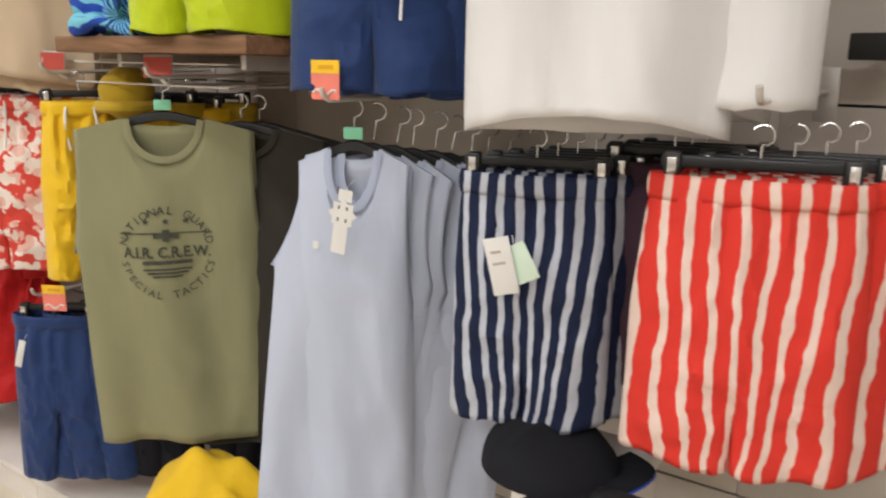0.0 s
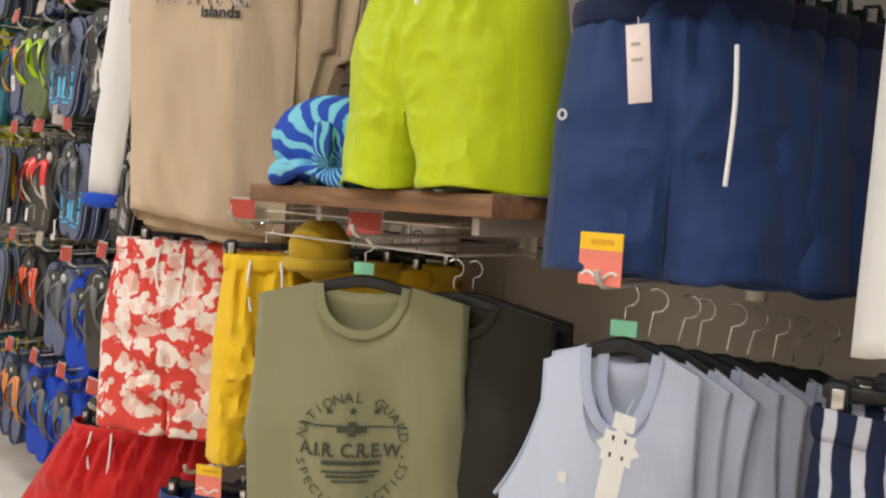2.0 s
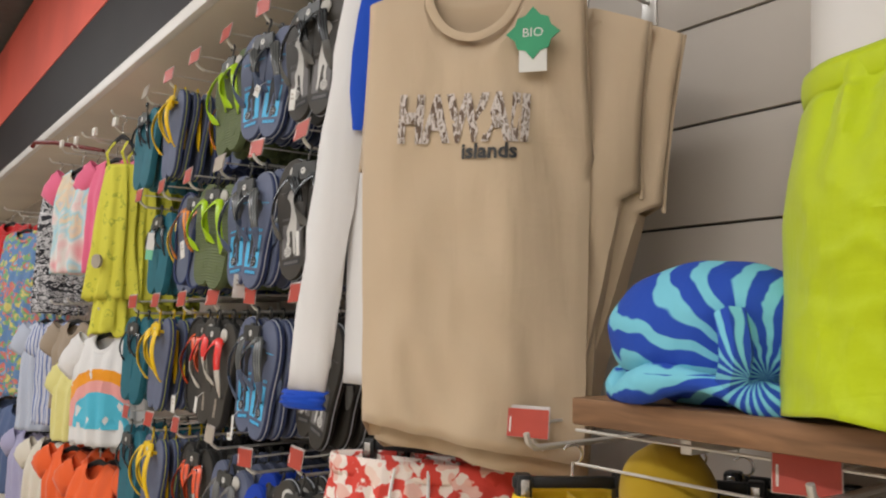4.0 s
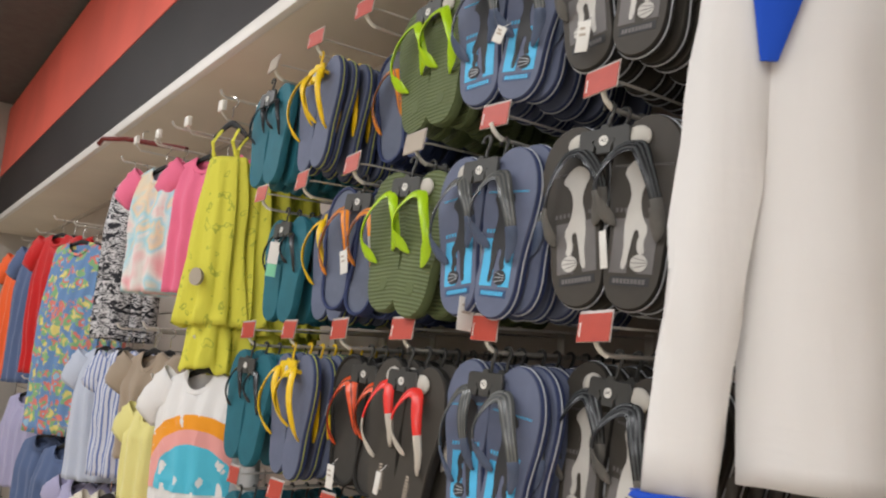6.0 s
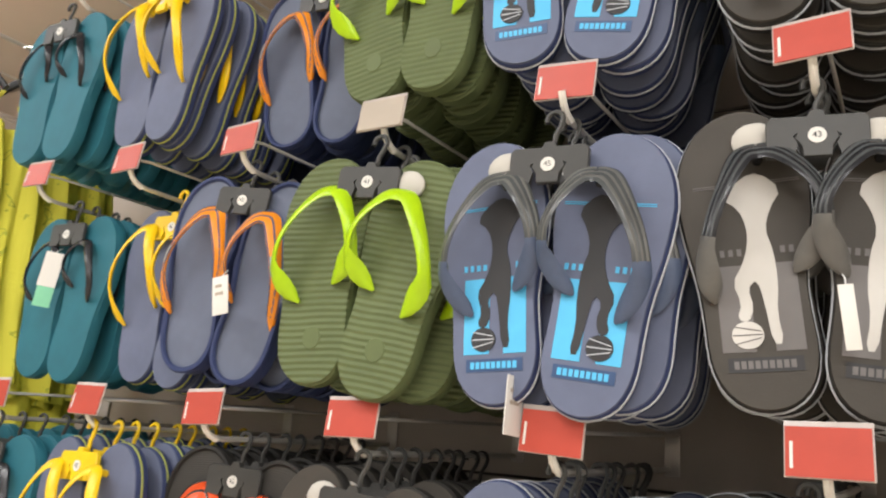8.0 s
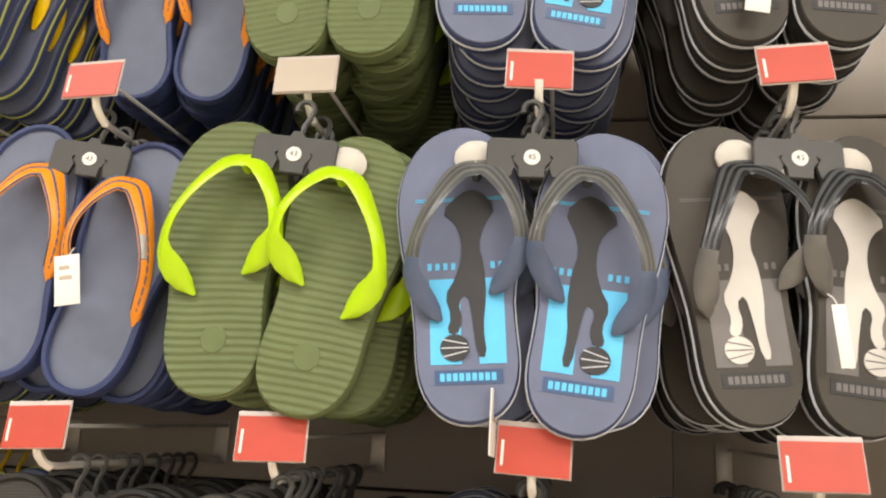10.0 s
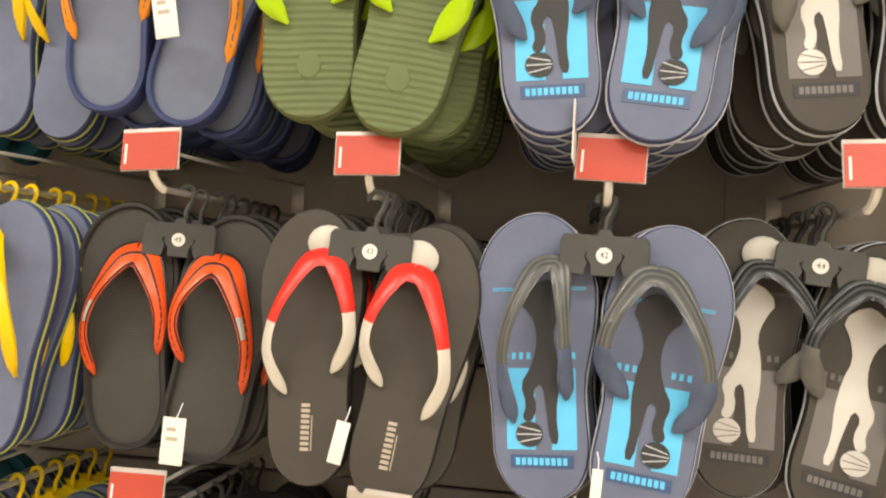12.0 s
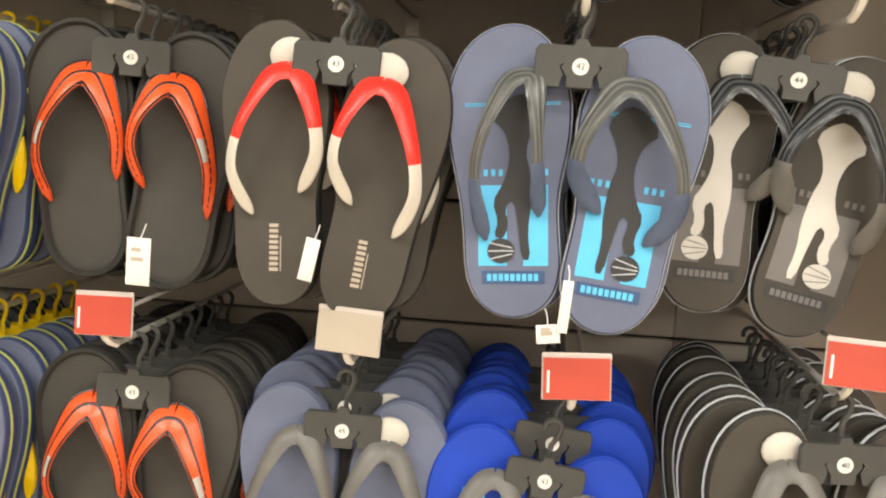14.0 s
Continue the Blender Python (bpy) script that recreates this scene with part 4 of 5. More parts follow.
def shorts(m, material, label, kw, cord=None, hanger=True, band_material=None, clip_at=0.13):
    if hanger:
        m = m @ pose(0, 0.75 * kw.get('depth', 0.06), 0)
    ob = garment("shorts", m, label, "shorts")
    full = dict(half=0.17, length=0.40, depth=0.06, seed=1.0)
    full.update(kw)
    thicken(part("cloth", shorts_bm(**full), material, ob))
    thicken(part("waistband", waistband_bm(full["half"], full["depth"], seed=full["seed"]), band_material or material, ob))
    if cord == "bow":
        d = full["depth"] * 0.68
        for s in (-1, 1):
            part("cord_loop", cord_bm([(0, -d - 0.006, -0.015), (s * 0.022, -d - 0.016, -0.004), (s * 0.042, -d - 0.012, -0.022), (s * 0.024, -d - 0.014, -0.028), (0, -d - 0.008, -0.018)], 0.0048), M["cord"], ob)
            part("cord_end", cord_bm([(0, -d - 0.008, -0.018), (s * 0.010, -d - 0.022, -0.05), (s * 0.006 + 0.004, -d - 0.026, -0.09 - (s < 0) * 0.03)], 0.0044), M["cord"], ob)
        part("cord_knot", cord_bm([(-0.008, -d - 0.010, -0.020), (0, -d - 0.018, -0.014), (0.008, -d - 0.010, -0.022)], 0.007), M["cord"], ob)
    elif cord == "ends":
        d = full["depth"] * 0.7
        for s in (-1, 1):
            part("cord_end", cord_bm([(s * 0.03, -d, -0.01), (s * 0.034, -d - 0.012, -0.06), (s * 0.026, -d - 0.016, -0.13 - 0.02 * s)], 0.0032), M["cord"], ob)
    if hanger:
        clip_hanger(m, clip_at)
    return ob


def swing_tag(m, label, w=0.035, h=0.06, material=None, lines=3):
    ob = thing("swing_tag", m, label, "price tag")
    part("card", bm_box(-w / 2, w / 2, -0.0006, 0.0006, -h, 0, bevel=0.0004), material or M["paper"], ob)
    for k in range(lines):
        z = -h * (0.25 + 0.2 * k)
        part("print_bar", bm_box(-w * 0.3, w * (0.1 + 0.1 * (k % 2)), -0.0012, -0.0007, z - 0.002, z + 0.002), M["tag_grey"], ob)
    part("string", cord_bm([(0, 0, -0.004), (0.001, 0.008, 0.006), (0, 0.016, 0.012)], 0.0006), M["cord"], ob)
    return ob


def promo_card(m):
    """A small card, yellow above and red below with a pale wave."""
    ob = thing("promo_card", m, "yellow and red promotion card on a display arm", "price tag", "promotion cards")
    part("yellow_half", bm_box(-0.030, 0.030, -0.001, 0.001, 0.004, 0.026), M["yellow_card"], ob)
    part("red_half", bm_box(-0.030, 0.030, -0.0012, 0.001, -0.040, 0.0038), M["tag_pale"], ob)
    part("name_bar", bm_box(-0.014, 0.018, -0.0018, -0.0012, 0.011, 0.018), plain("gold_ink", (0.72, 0.36, 0.01), 0.5), ob)
    bm = bmesh.new()
    tube(bm, [(-0.025 + 0.005 * i, -0.002, -0.028 + 0.005 * math.sin(i * 0.9)) for i in range(11)], 0.0022, 5)
    part("wave_mark", bm, M["paper"], ob)
    return ob


TURN = 33
olive = fabric("olive_jersey", (0.26, 0.25, 0.135))
beige = fabric("sand_jersey", (0.56, 0.43, 0.29))
dark_jersey = fabric("dark_brown_jersey", (0.035, 0.03, 0.022))
pale_blue = fabric("pale_blue_jersey", (0.50, 0.54, 0.64))
pale_trim = fabric("pale_blue_rib", (0.41, 0.45, 0.56))
white_cloth = fabric("white_jersey", (0.75, 0.73, 0.71), var=0.03)
blue_cloth = fabric("cobalt_jersey", (0.015, 0.075, 0.50))
lime_cloth = fabric("lime_swim_cloth", (0.47, 0.57, 0.004), rough=0.48, var=0.05, crease=0.15)
navy_cloth = fabric("navy_swim_cloth", (0.018, 0.042, 0.138), rough=0.6, crease=0.22)
red_cloth = fabric("red_swim_cloth", (0.55, 0.012, 0.012), rough=0.5, crease=0.3)
yellow_cloth = fabric("yellow_swim_cloth", (0.80, 0.50, 0.012), rough=0.6, crease=0.22)
mustard = fabric("mustard_cloth", (0.50, 0.33, 0.02))
dark_cloth = fabric("black_cloth", (0.012, 0.012, 0.015), sheen=0.0)
plum_cloth = fabric("plum_cloth", (0.06, 0.03, 0.045))
navy_stripes = striped("navy_white_stripes", (0.013, 0.019, 0.050), (0.56, 0.58, 0.63), 0.030, 0.58, 0.006, gather=2.6)
red_stripes = striped("red_white_stripes", (0.70, 0.045, 0.03), (0.82, 0.68, 0.58), 0.034, 0.62, 0.007, gather=2.0)
red_floral = floral("red_white_floral", (0.66, 0.07, 0.05), [(0.82, 0.62, 0.52), (0.85, 0.74, 0.66), (0.80, 0.50, 0.42)], 25)
hat_zebra = fan_stripes("blue_fan_stripes", (0.025, 0.075, 0.42), (0.20, 0.56, 0.68))
sky_dye = blotched("sky_tie_dye", [(0.25, (0.10, 0.30, 0.48)), (0.45, (0.28, 0.52, 0.68)), (0.6, (0.72, 0.78, 0.80)), (0.8, (0.35, 0.58, 0.72))], 17, 1.2, False)
navy_rib = fabric("navy_rib", (0.012, 0.02, 0.06))

# lower row of the clothes bay
def ride(x, y, z, turn=TURN, lean=0.0):
    return pose(x, y, z, 0, lean, turn)


faceout(1.43, 1.262)
OL = dict(half=0.205, length=0.735, shoulder=0.184, neck=0.42, scoop=0.085, seed=2.0, depth=0.045, amp=0.013, hem=0.84, arm=0.62)
tank, front = tank_top(ride(1.415, -0.03, 1.172, 41), olive, "olive green sleeveless tee with a faded black print", OL)
for txt, size, arc in (("NATIONAL      ", 0.0250, 0.091), ("         GUARD", 0.0250, 0.091), ("SPECIAL        ", 0.0240, -0.094), ("        TACTICS", 0.0240, -0.094)):
    bm = text_bm(txt, size, arc)
    bm.transform(Matrix.Translation((0.0, 0, -0.285)))
    part("arched_lettering", lay_on(bm, front, 0.0045), M["olive_ink"], tank, "faded black arched lettering")
bm = text_bm("A.I.R. C.R.E.W.", 0.034, None, 0.86, 0.0008)
bm.transform(Matrix.Translation((0.0, 0, -0.285)))
part("chest_lettering", lay_on(bm, front, 0.0045), M["olive_ink"], tank, "faded black serif lettering")
for dx, dz, w, h in ((0, -0.306, 0.10, 0.008), (0, -0.321, 0.098, 0.004), (0, -0.329, 0.082, 0.004), (0, -0.337, 0.06, 0.004), (0, -0.242, 0.19, 0.003), (0, -0.247, 0.05, 0.012), (0, -0.247, 0.014, 0.026)):
    bm = bmesh.new()
    for k in range(12):
        a, b = dx - w / 2 + w * k / 12, dx - w / 2 + w * (k + 1) / 12
        bm.faces.new([bm.verts.new(p) for p in ((a, 0, dz - h / 2), (b, 0, dz - h / 2), (b, 0, dz + h / 2), (a, 0, dz + h / 2))])
    part("print_shape", lay_on(bm, front, 0.0045), M["olive_ink"], tank)
for dx in (-0.04, 0, 0.04):
    star = [(dx + (0.008 if k % 2 == 0 else 0.0035) * math.sin(k * math.pi / 5), -0.217 + (0.008 if k % 2 == 0 else 0.0035) * math.cos(k * math.pi / 5)) for k in range(10)]
    part("print_star", lay_on(slab(bmesh.new(), star[::-1], -0.0004, 0.0), front), M["olive_ink"], tank)
tank_top(ride(1.515, 0.09, 1.150, 36), dark_jersey, "dark brown sleeveless tee on a black hanger", dict(OL, seed=4.4, scoop=0.06, hem=1.04), mint=False, wire_up=0.06)
tank_top(ride(1.505, 0.15, 1.145, 34), dark_jersey, "dark brown sleeveless tee behind another", dict(OL, seed=6.4, hem=1.06), mint=False, wire_up=0.06)

faceout(1.91, 1.235)
for k in range(9):
    kw = dict(half=0.114 if k == 0 else 0.160, length=0.74, shoulder=0.103 if k == 0 else 0.118, neck=0.46, scoop=0.105, seed=3.0 + k * 1.7, depth=0.055, amp=0.012, hem=1.0 if k == 0 else 0.80, arm=0.64 if k == 0 else 0.69)
    t, surf = tank_top(ride(1.914 + 0.021 * k, -0.01 + 0.036 * k, 1.142 - 0.006 * k, 24 + 2 * k + (k % 2) * 6, (0 if k == 0 else 5 + 3 * (k % 3))), pale_blue, "pale blue sleeveless tee on a black hanger", kw, pale_trim, mint=(k == 0))
    if k == 0:
        part("chest_label", lay_on(slab(bmesh.new(), [(-0.068, -0.182), (-0.056, -0.182), (-0.056, -0.168), (-0.068, -0.168)], -0.0006, 0), surf), M["paper"], t)
star_tag = thing("swing_tag", ride(1.965, -0.078, 1.052, 15, 8), "white star-shaped swing tag on a pale blue tee", "price tag")
ring = [((0.027 if k % 2 == 0 else 0.020) * math.sin(k * math.pi / 8), (0.027 if k % 2 == 0 else 0.020) * math.cos(k * math.pi / 8) - 0.008) for k in range(16)]
part("star_card", slab(bmesh.new(), ring[::-1], -0.0008, 0.0006), M["paper"], star_tag)
for tx, tz in ((-0.009, 0.003), (0.006, 0.003), (-0.009, -0.018), (0.006, -0.018)):
    part("print_mark", bm_box(tx, tx + 0.003, -0.0014, -0.0009, tz - 0.003, tz + 0.003), M["grey_plastic"], star_tag)
part("price_slip", bm_box(-0.015, 0.012, 0.0008, 0.0018, -0.078, -0.024), M["paper"], star_tag)
part("top_slip", bm_box(-0.012, 0.014, 0.0008, 0.0018, 0.014, 0.034), M["paper"], star_tag)
part("string", cord_bm([(0, 0, 0.030), (0.001, 0.010, 0.040), (0, 0.030, 0.046)], 0.0006), M["cord"], star_tag)

# striped shorts on clips
faceout(2.28, 1.26)
for k in range(5):
    shorts(ride(2.285 + 0.012 * k, -0.01 + 0.05 * k, 1.13, 18 + 2 * k), navy_stripes if k < 2 else (plum_cloth if k < 3 else dark_cloth), "navy shorts with white stripes on a clip hanger" if k < 2 else "dark plum shorts hanging behind striped ones", dict(half=0.118, length=0.40, depth=0.05, seed=5.0 + k, amp=0.009, gather=0.006, flare=1.08, gap=0.0008, crotch=0.72, crumple=0.005), clip_at=0.10)
swing_tag(ride(2.262, -0.075, 1.045, 15, -14), "white swing tag on striped shorts", 0.04, 0.088, lines=2)
swing_tag(ride(2.285, -0.062, 1.035, 15, -28), "pale green swing tag on striped shorts", 0.035, 0.06, plain("pale_green_paper", (0.62, 0.75, 0.60), 0.6), lines=0)
faceout(2.61, 1.26)
for k in range(4):
    shorts(ride(2.612 + 0.03 * k, -0.02 + 0.055 * k, 1.155, 14), red_stripes, "red shorts with white stripes on a clip hanger", dict(half=0.135, length=0.40, depth=0.055, seed=9.0 + k, amp=0.009, gather=0.008, flare=1.12, gap=0.0008, crotch=0.74, crumple=0.006), clip_at=0.11)
faceout(2.45, 1.26)
for k in range(3):
    shorts(ride(2.455 + 0.01 * k, 0.12 + 0.05 * k, 1.15, 16), plum_cloth, "dark plum shorts hanging between striped ones", dict(half=0.11, length=0.36, depth=0.045, seed=12.0 + k), clip_at=0.09)

# floral, yellow, red and navy shorts near the flip-flops
faceout(0.72, 1.265)
for k in range(3):
    shorts(ride(0.725 + 0.02 * k, -0.03 + 0.06 * k, 1.192, 34), red_floral, "red swim shorts with a pale floral print", dict(half=0.172, length=0.455, depth=0.08, seed=15.0 + k, amp=0.012, gather=0.010, flare=1.22, gap=0.001, crotch=0.7, crumple=0.005), cord="ends" if k == 0 else None, clip_at=0.10)
faceout(1.04, 1.265)
shorts(ride(1.09, -0.01, 1.192, 58), yellow_cloth, "plain yellow swim shorts on a clip hanger", dict(half=0.080, length=0.42, depth=0.065, seed=18.0, amp=0.014, gather=0.014, flare=1.25, crumple=0.010), cord="ends", clip_at=0.07)
for k in range(4):
    shorts(ride(1.11 + 0.04 * k, 0.10 + 0.05 * k, 1.175 + 0.012 * (k % 2), 30 - 5 * k), mustard if k % 2 else yellow_cloth, "yellow swim shorts packed on a display arm", dict(half=0.11, length=0.38, depth=0.05, seed=20.0 + k, amp=0.010, crumple=0.006), clip_at=0.08)
faceout(0.36, 0.72)
for k in range(3):
    shorts(ride(0.35 + 0.03 * k, -0.03 + 0.06 * k, 0.655, 34), red_cloth, "bright red swim shorts with white cords", dict(half=0.125, length=0.41, depth=0.10, seed=24.0 + k, amp=0.013, spread=1.15, gather=0.016, flare=2.25, gap=0.001, crotch=0.75, slant=0.22, crumple=0.004), cord="ends" if k == 0 else None, clip_at=0.09)
faceout(0.89, 0.70)
for k in range(4):
    shorts(ride(0.90 + 0.05 * k, -0.03 + 0.055 * k, 0.628, 36), navy_cloth if k < 2 else dark_cloth, "navy blue swim shorts with a white cord" if k < 2 else "black shorts packed behind navy ones", dict(half=0.115, length=0.46, depth=0.06, seed=28.0 + k, flare=1.12, crumple=0.006), clip_at=0.085)
swing_tag(ride(0.885, -0.10, 0.585, 30, 16), "narrow white swing tag on navy shorts", 0.018, 0.075, lines=0)
promo_card(ride(0.985, -0.06, 0.715, 30))
for k in range(4):
    shorts(ride(1.30 + 0.11 * k, 0.25, 0.60, 20), dark_cloth, "black shorts on the lowest display arm", dict(half=0.11, length=0.42, depth=0.06, seed=33.0 + k), clip_at=0.085)
    faceout(1.30 + 0.11 * k, 0.675, 0.24)

# upper row of the clothes bay
faceout(0.88, 2.075)
BE = dict(half=0.194, length=0.755, shoulder=0.180, neck=0.44, scoop=0.105, seed=7.0, depth=0.05, amp=0.015, hem=0.90, arm=0.60)
for k in range(4):
    ob, surf = tank_top(ride(0.880 + (0, -0.012, 0.035, 0.06)[k], -0.045 + 0.06 * k, 2.0 - (0, 0.034, 0.03, 0.04)[k], (40, 37, 28, 20)[k], (-0.5, 1.5, 6, 10)[k]), beige, "sand beige sleeveless tee with a mirror foil print" if k == 0 else "sand beige sleeveless tee hanging behind another", dict(BE, seed=7.0 + k, hem=(0.90, 0.90, 0.66, 0.58)[k], slant=(0.028, 0.02, 0.0, 0.0)[k], amp=0.015 + 0.003 * k), mint=(k == 0))
    if k == 0:
        foil = blotched("camo_foil_print", [(0.3, (0.16, 0.11, 0.08)), (0.45, (0.62, 0.55, 0.50)), (0.58, (0.28, 0.22, 0.17)), (0.7, (0.78, 0.74, 0.70))], 60, 0.5, True, (3, 1, 1))
        bm = text_bm("HAWAII", 0.104, None, 0.57, 0.0055)
        bm.transform(Matrix.Translation((-0.010, 0, -0.252)) @ Matrix.Rotation(radians(2), 4, "Y"))
        bmesh.ops.triangulate(bm, faces=bm.faces)
        part("chest_lettering", lay_on(bm, surf, 0.004), foil, ob, "patchy mirror-foil lettering")
        bm = text_bm("islands", 0.034, None, 1.0, 0.001)
        bm.transform(Matrix.Translation((0.034, 0, -0.306)) @ Matrix.Rotation(radians(2), 4, "Y"))
        part("script_lettering", lay_on(bm, surf, 0.005), M["ink"], ob, "small black lettering")
tag = thing("eco_tag", ride(0.966, 0.012, 1.884, 36, 0), "green star-cornered eco tag on a beige tee", "price tag")
POINTS = (0.043, 0.031, 0.035, 0.031)
star = [(POINTS[k % 4] * math.sin(k * math.pi / 8), POINTS[k % 4] * math.cos(k * math.pi / 8)) for k in range(16)]
part("star_card", slab(bmesh.new(), star[::-1], -0.001, 0.001), M["green_card"], tag)
bm = text_bm("BIO", 0.021)
for v in bm.verts:
    v.co.y = -0.0014
part("lettering", bm, M["paper"], tag)
part("price_slip", bm_box(-0.022, 0.022, 0.0011, 0.0022, -0.062, -0.02), M["paper"], tag)

# white and cobalt long-sleeved top beside the flip-flops
rash = garment("swim_shirt", ride(0.645, 0.10, 2.19, 33, 0), "white long-sleeved swim top with cobalt panels", "swim shirt")
bm, surf = tank_bm(half=0.21, length=0.88, shoulder=0.19, neck=0.36, scoop=0.05, depth=0.05, seed=11.0, amp=0.006)
thicken(part("body", bm, white_cloth, rash))
for s in (-1, 1):
    thicken(part("sleeve", sleeve_bm(s, (s * 0.175, 0, -0.06), (s * 0.235 - 0.04, -0.03, -0.90), 0.054, 0.040, 3 + s), white_cloth, rash))
    thicken(part("cuff", sleeve_bm(s, (s * 0.235 - 0.04, -0.03, -0.895), (s * 0.236 - 0.04, -0.031, -0.93), 0.046, 0.045, 5), blue_cloth, rash, "cobalt cuff"))
    bm = bmesh.new()
    pts = [(s * (0.125 + 0.010 * i), -0.060 + 0.004 * abs(i - 2), -0.01 - 0.075 * i) for i in range(6)]
    band(bm, pts, [0.045, 0.055, 0.062, 0.066, 0.055, 0.02], 0.003, [(0, -1, 0)] * 6)
    part("side_panel", bm, blue_cloth, rash, "cobalt blue shoulder panel")
top_hanger(ride(0.645, 0.104, 2.19, 33), 0.17, mint=False)
faceout(0.645, 2.275)
dark_top = garment("tank_top", ride(0.62, 0.20, 1.40, 20), "dark brown cloth hanging behind the beige tees", "tank top")
bm, _ = tank_bm(half=0.15, length=0.30, shoulder=0.10, seed=13)
thicken(part("body", bm, dark_jersey, dark_top))
clip_hanger(pose(0.62, 0.2, 1.40, 0, 0, 20), 0.1)
arm = thing("red_hanger", ride(0.72, 0.10, 2.19, 40), "red padded hanger with a strip of clear hooks", "hanger")
part("padded_bar", bm_box(-0.10, 0.10, -0.03, 0.02, -0.02, 0.03, bevel=0.008), plain("dull_red_felt", (0.30, 0.025, 0.02), 0.9), arm)
part("hook", cord_bm([(0, 0, 0.03), (0, 0, 0.06), (0.02, 0, 0.075), (0.03, 0, 0.06)], 0.003), M["chrome"], arm)

# wooden shelf with the hip mannequin, its lime shorts and the bathing turban
shelf = thing("wall_shelf", pose(1.445, 0, 1.305), "dark walnut wall shelf on clear brackets", "shelf")
part("board", bm_box(-0.305, 0.305, -0.085, WALL_Y, 0.0, 0.033, bevel=0.003), M["walnut"], shelf)
for bx in (-0.2, 0.2):
    part("bracket", bm_box(bx - 0.008, bx + 0.008, 0.0, WALL_Y, -0.03, -0.001, bevel=0.002), M["wire"], shelf)
hips = garment("mannequin", pose(1.562, 0.03, 1.34, 0, 0, 6), "off-white headless hip mannequin standing on the shelf", "mannequin")
bm = bmesh.new()
rings = []
PROFILE = [(0.0, 0.07, 0.05), (0.06, 0.09, 0.06), (0.12, 0.14, 0.08), (0.20, 0.160, 0.096), (0.30, 0.154, 0.098), (0.36, 0.156, 0.104), (0.44, 0.154, 0.100), (0.52, 0.159, 0.104), (0.60, 0.167, 0.110), (0.70, 0.173, 0.112), (0.74, 0.166, 0.106)]
for z, w, d in PROFILE:
    rings.append([bm.verts.new((w * math.cos(a), d * math.sin(a) * (0.92 + 0.08 * abs(math.cos(a))) - 0.004 * math.exp(-((abs(math.cos(a)) - 0.0) / 0.12) ** 2) * (-1 if math.sin(a) < 0 else 0), z)) for a in (2 * math.pi * k / 40 for k in range(40))])
for a, b in zip(rings, rings[1:]):
    for k in range(40):
        bm.faces.new((a[k], a[(k + 1) % 40], b[(k + 1) % 40], b[k]))
bm.faces.new(rings[-1])
bm.faces.new(rings[0][::-1])
ob = link_mesh("mannequin", bm, M["torso"])
ob.matrix_world = hips.matrix_world
tagged(ob, hips["label"], "mannequin")
bpy.data.objects.remove(hips)
shorts(pose(1.568, 0.03, 1.692, 0, 0, 6), lime_cloth, "lime green swim shorts with a white bow, worn by a mannequin", dict(half=0.166, length=0.348, depth=0.150, seed=41.0, amp=0.005, gather=0.013, flare=1.15, crotch=0.68, gap=0.0045, n=44, rows=64, crumple=0.0034), cord="bow", hanger=False)

turban = garment("bathing_hat", pose(1.294, -0.004, 1.340, 0, 0, 8), "blue and turquoise striped gathered bathing hat", "hat")
bm = bmesh.new()
bmesh.ops.create_uvsphere(bm, u_segments=56, v_segments=30, radius=1.0)
for v in bm.verts:
    x, y, z = v.co
    a = math.atan2(z - 0.0, x - 0.35)
    pin = math.exp(-((x - 0.45) ** 2 + (z + 0.1) ** 2) / 0.22) if y < 0 else 0
    pleat = 0.035 * math.sin(a * 13) * (0.3 + 0.7 * pin)
    r = 1 + pleat - 0.20 * pin
    zz = z * r
    v.co = Vector((x * r * 0.135, y * r * 0.098, (zz * 0.085 + 0.08) if zz > -0.9 else 0.0))
    v.co.z = max(0.0, v.co.z)
part("crown", bm, hat_zebra, turban)
bm = bmesh.new()
tube(bm, [(0.122 * math.cos(t), 0.088 * math.sin(t) - 0.002, 0.018 + 0.012 * math.sin(t * 3)) for t in [math.pi * (0.9 + 1.1 * i / 20) for i in range(21)]], [0.016 + 0.006 * math.sin(i * 0.9) for i in range(21)], 10)
part("rolled_brim", bm, hat_zebra, turban)
part("gather_knot", cord_bm([(0.05, -0.080, 0.03), (0.062, -0.094, 0.06), (0.05, -0.078, 0.10)], 0.018), hat_zebra, turban)

# navy shorts and sky-dyed swim shirt
faceout(1.95, 1.66)
for k in range(5):
    shorts(ride(1.955 + 0.02 * k, 0.015 + 0.05 * k, 1.600 - 0.004 * k, 30 - 2 * k), navy_cloth, "navy blue swim shorts on a clip hanger", dict(half=0.135, length=0.356, depth=0.085, seed=45.0 + k, amp=0.007, flare=1.15, gap=0.001, crumple=0.005), band_material=navy_rib, clip_at=0.115)
part_eye = thing("eyelet", pose(1.828, -0.046, 1.447, 0, 0, 28), "small white metal eyelet on navy shorts", "eyelet")
part("ring", tube(bmesh.new(), [(0.005 * math.cos(t), 0, 0.006 * math.sin(t)) for t in [2 * math.pi * i / 14 for i in range(15)]], 0.0018, 6, False), M["paper"], part_eye)
cordy = thing("draw_cord", pose(2.045, -0.020, 1.50, 0, 0, 30), "white draw cord end hanging from navy shorts", "cord")
part("cord", cord_bm([(0, 0, 0.02), (0.002, -0.008, -0.05), (-0.002, -0.01, -0.14)], 0.0028), M["cord"], cordy)
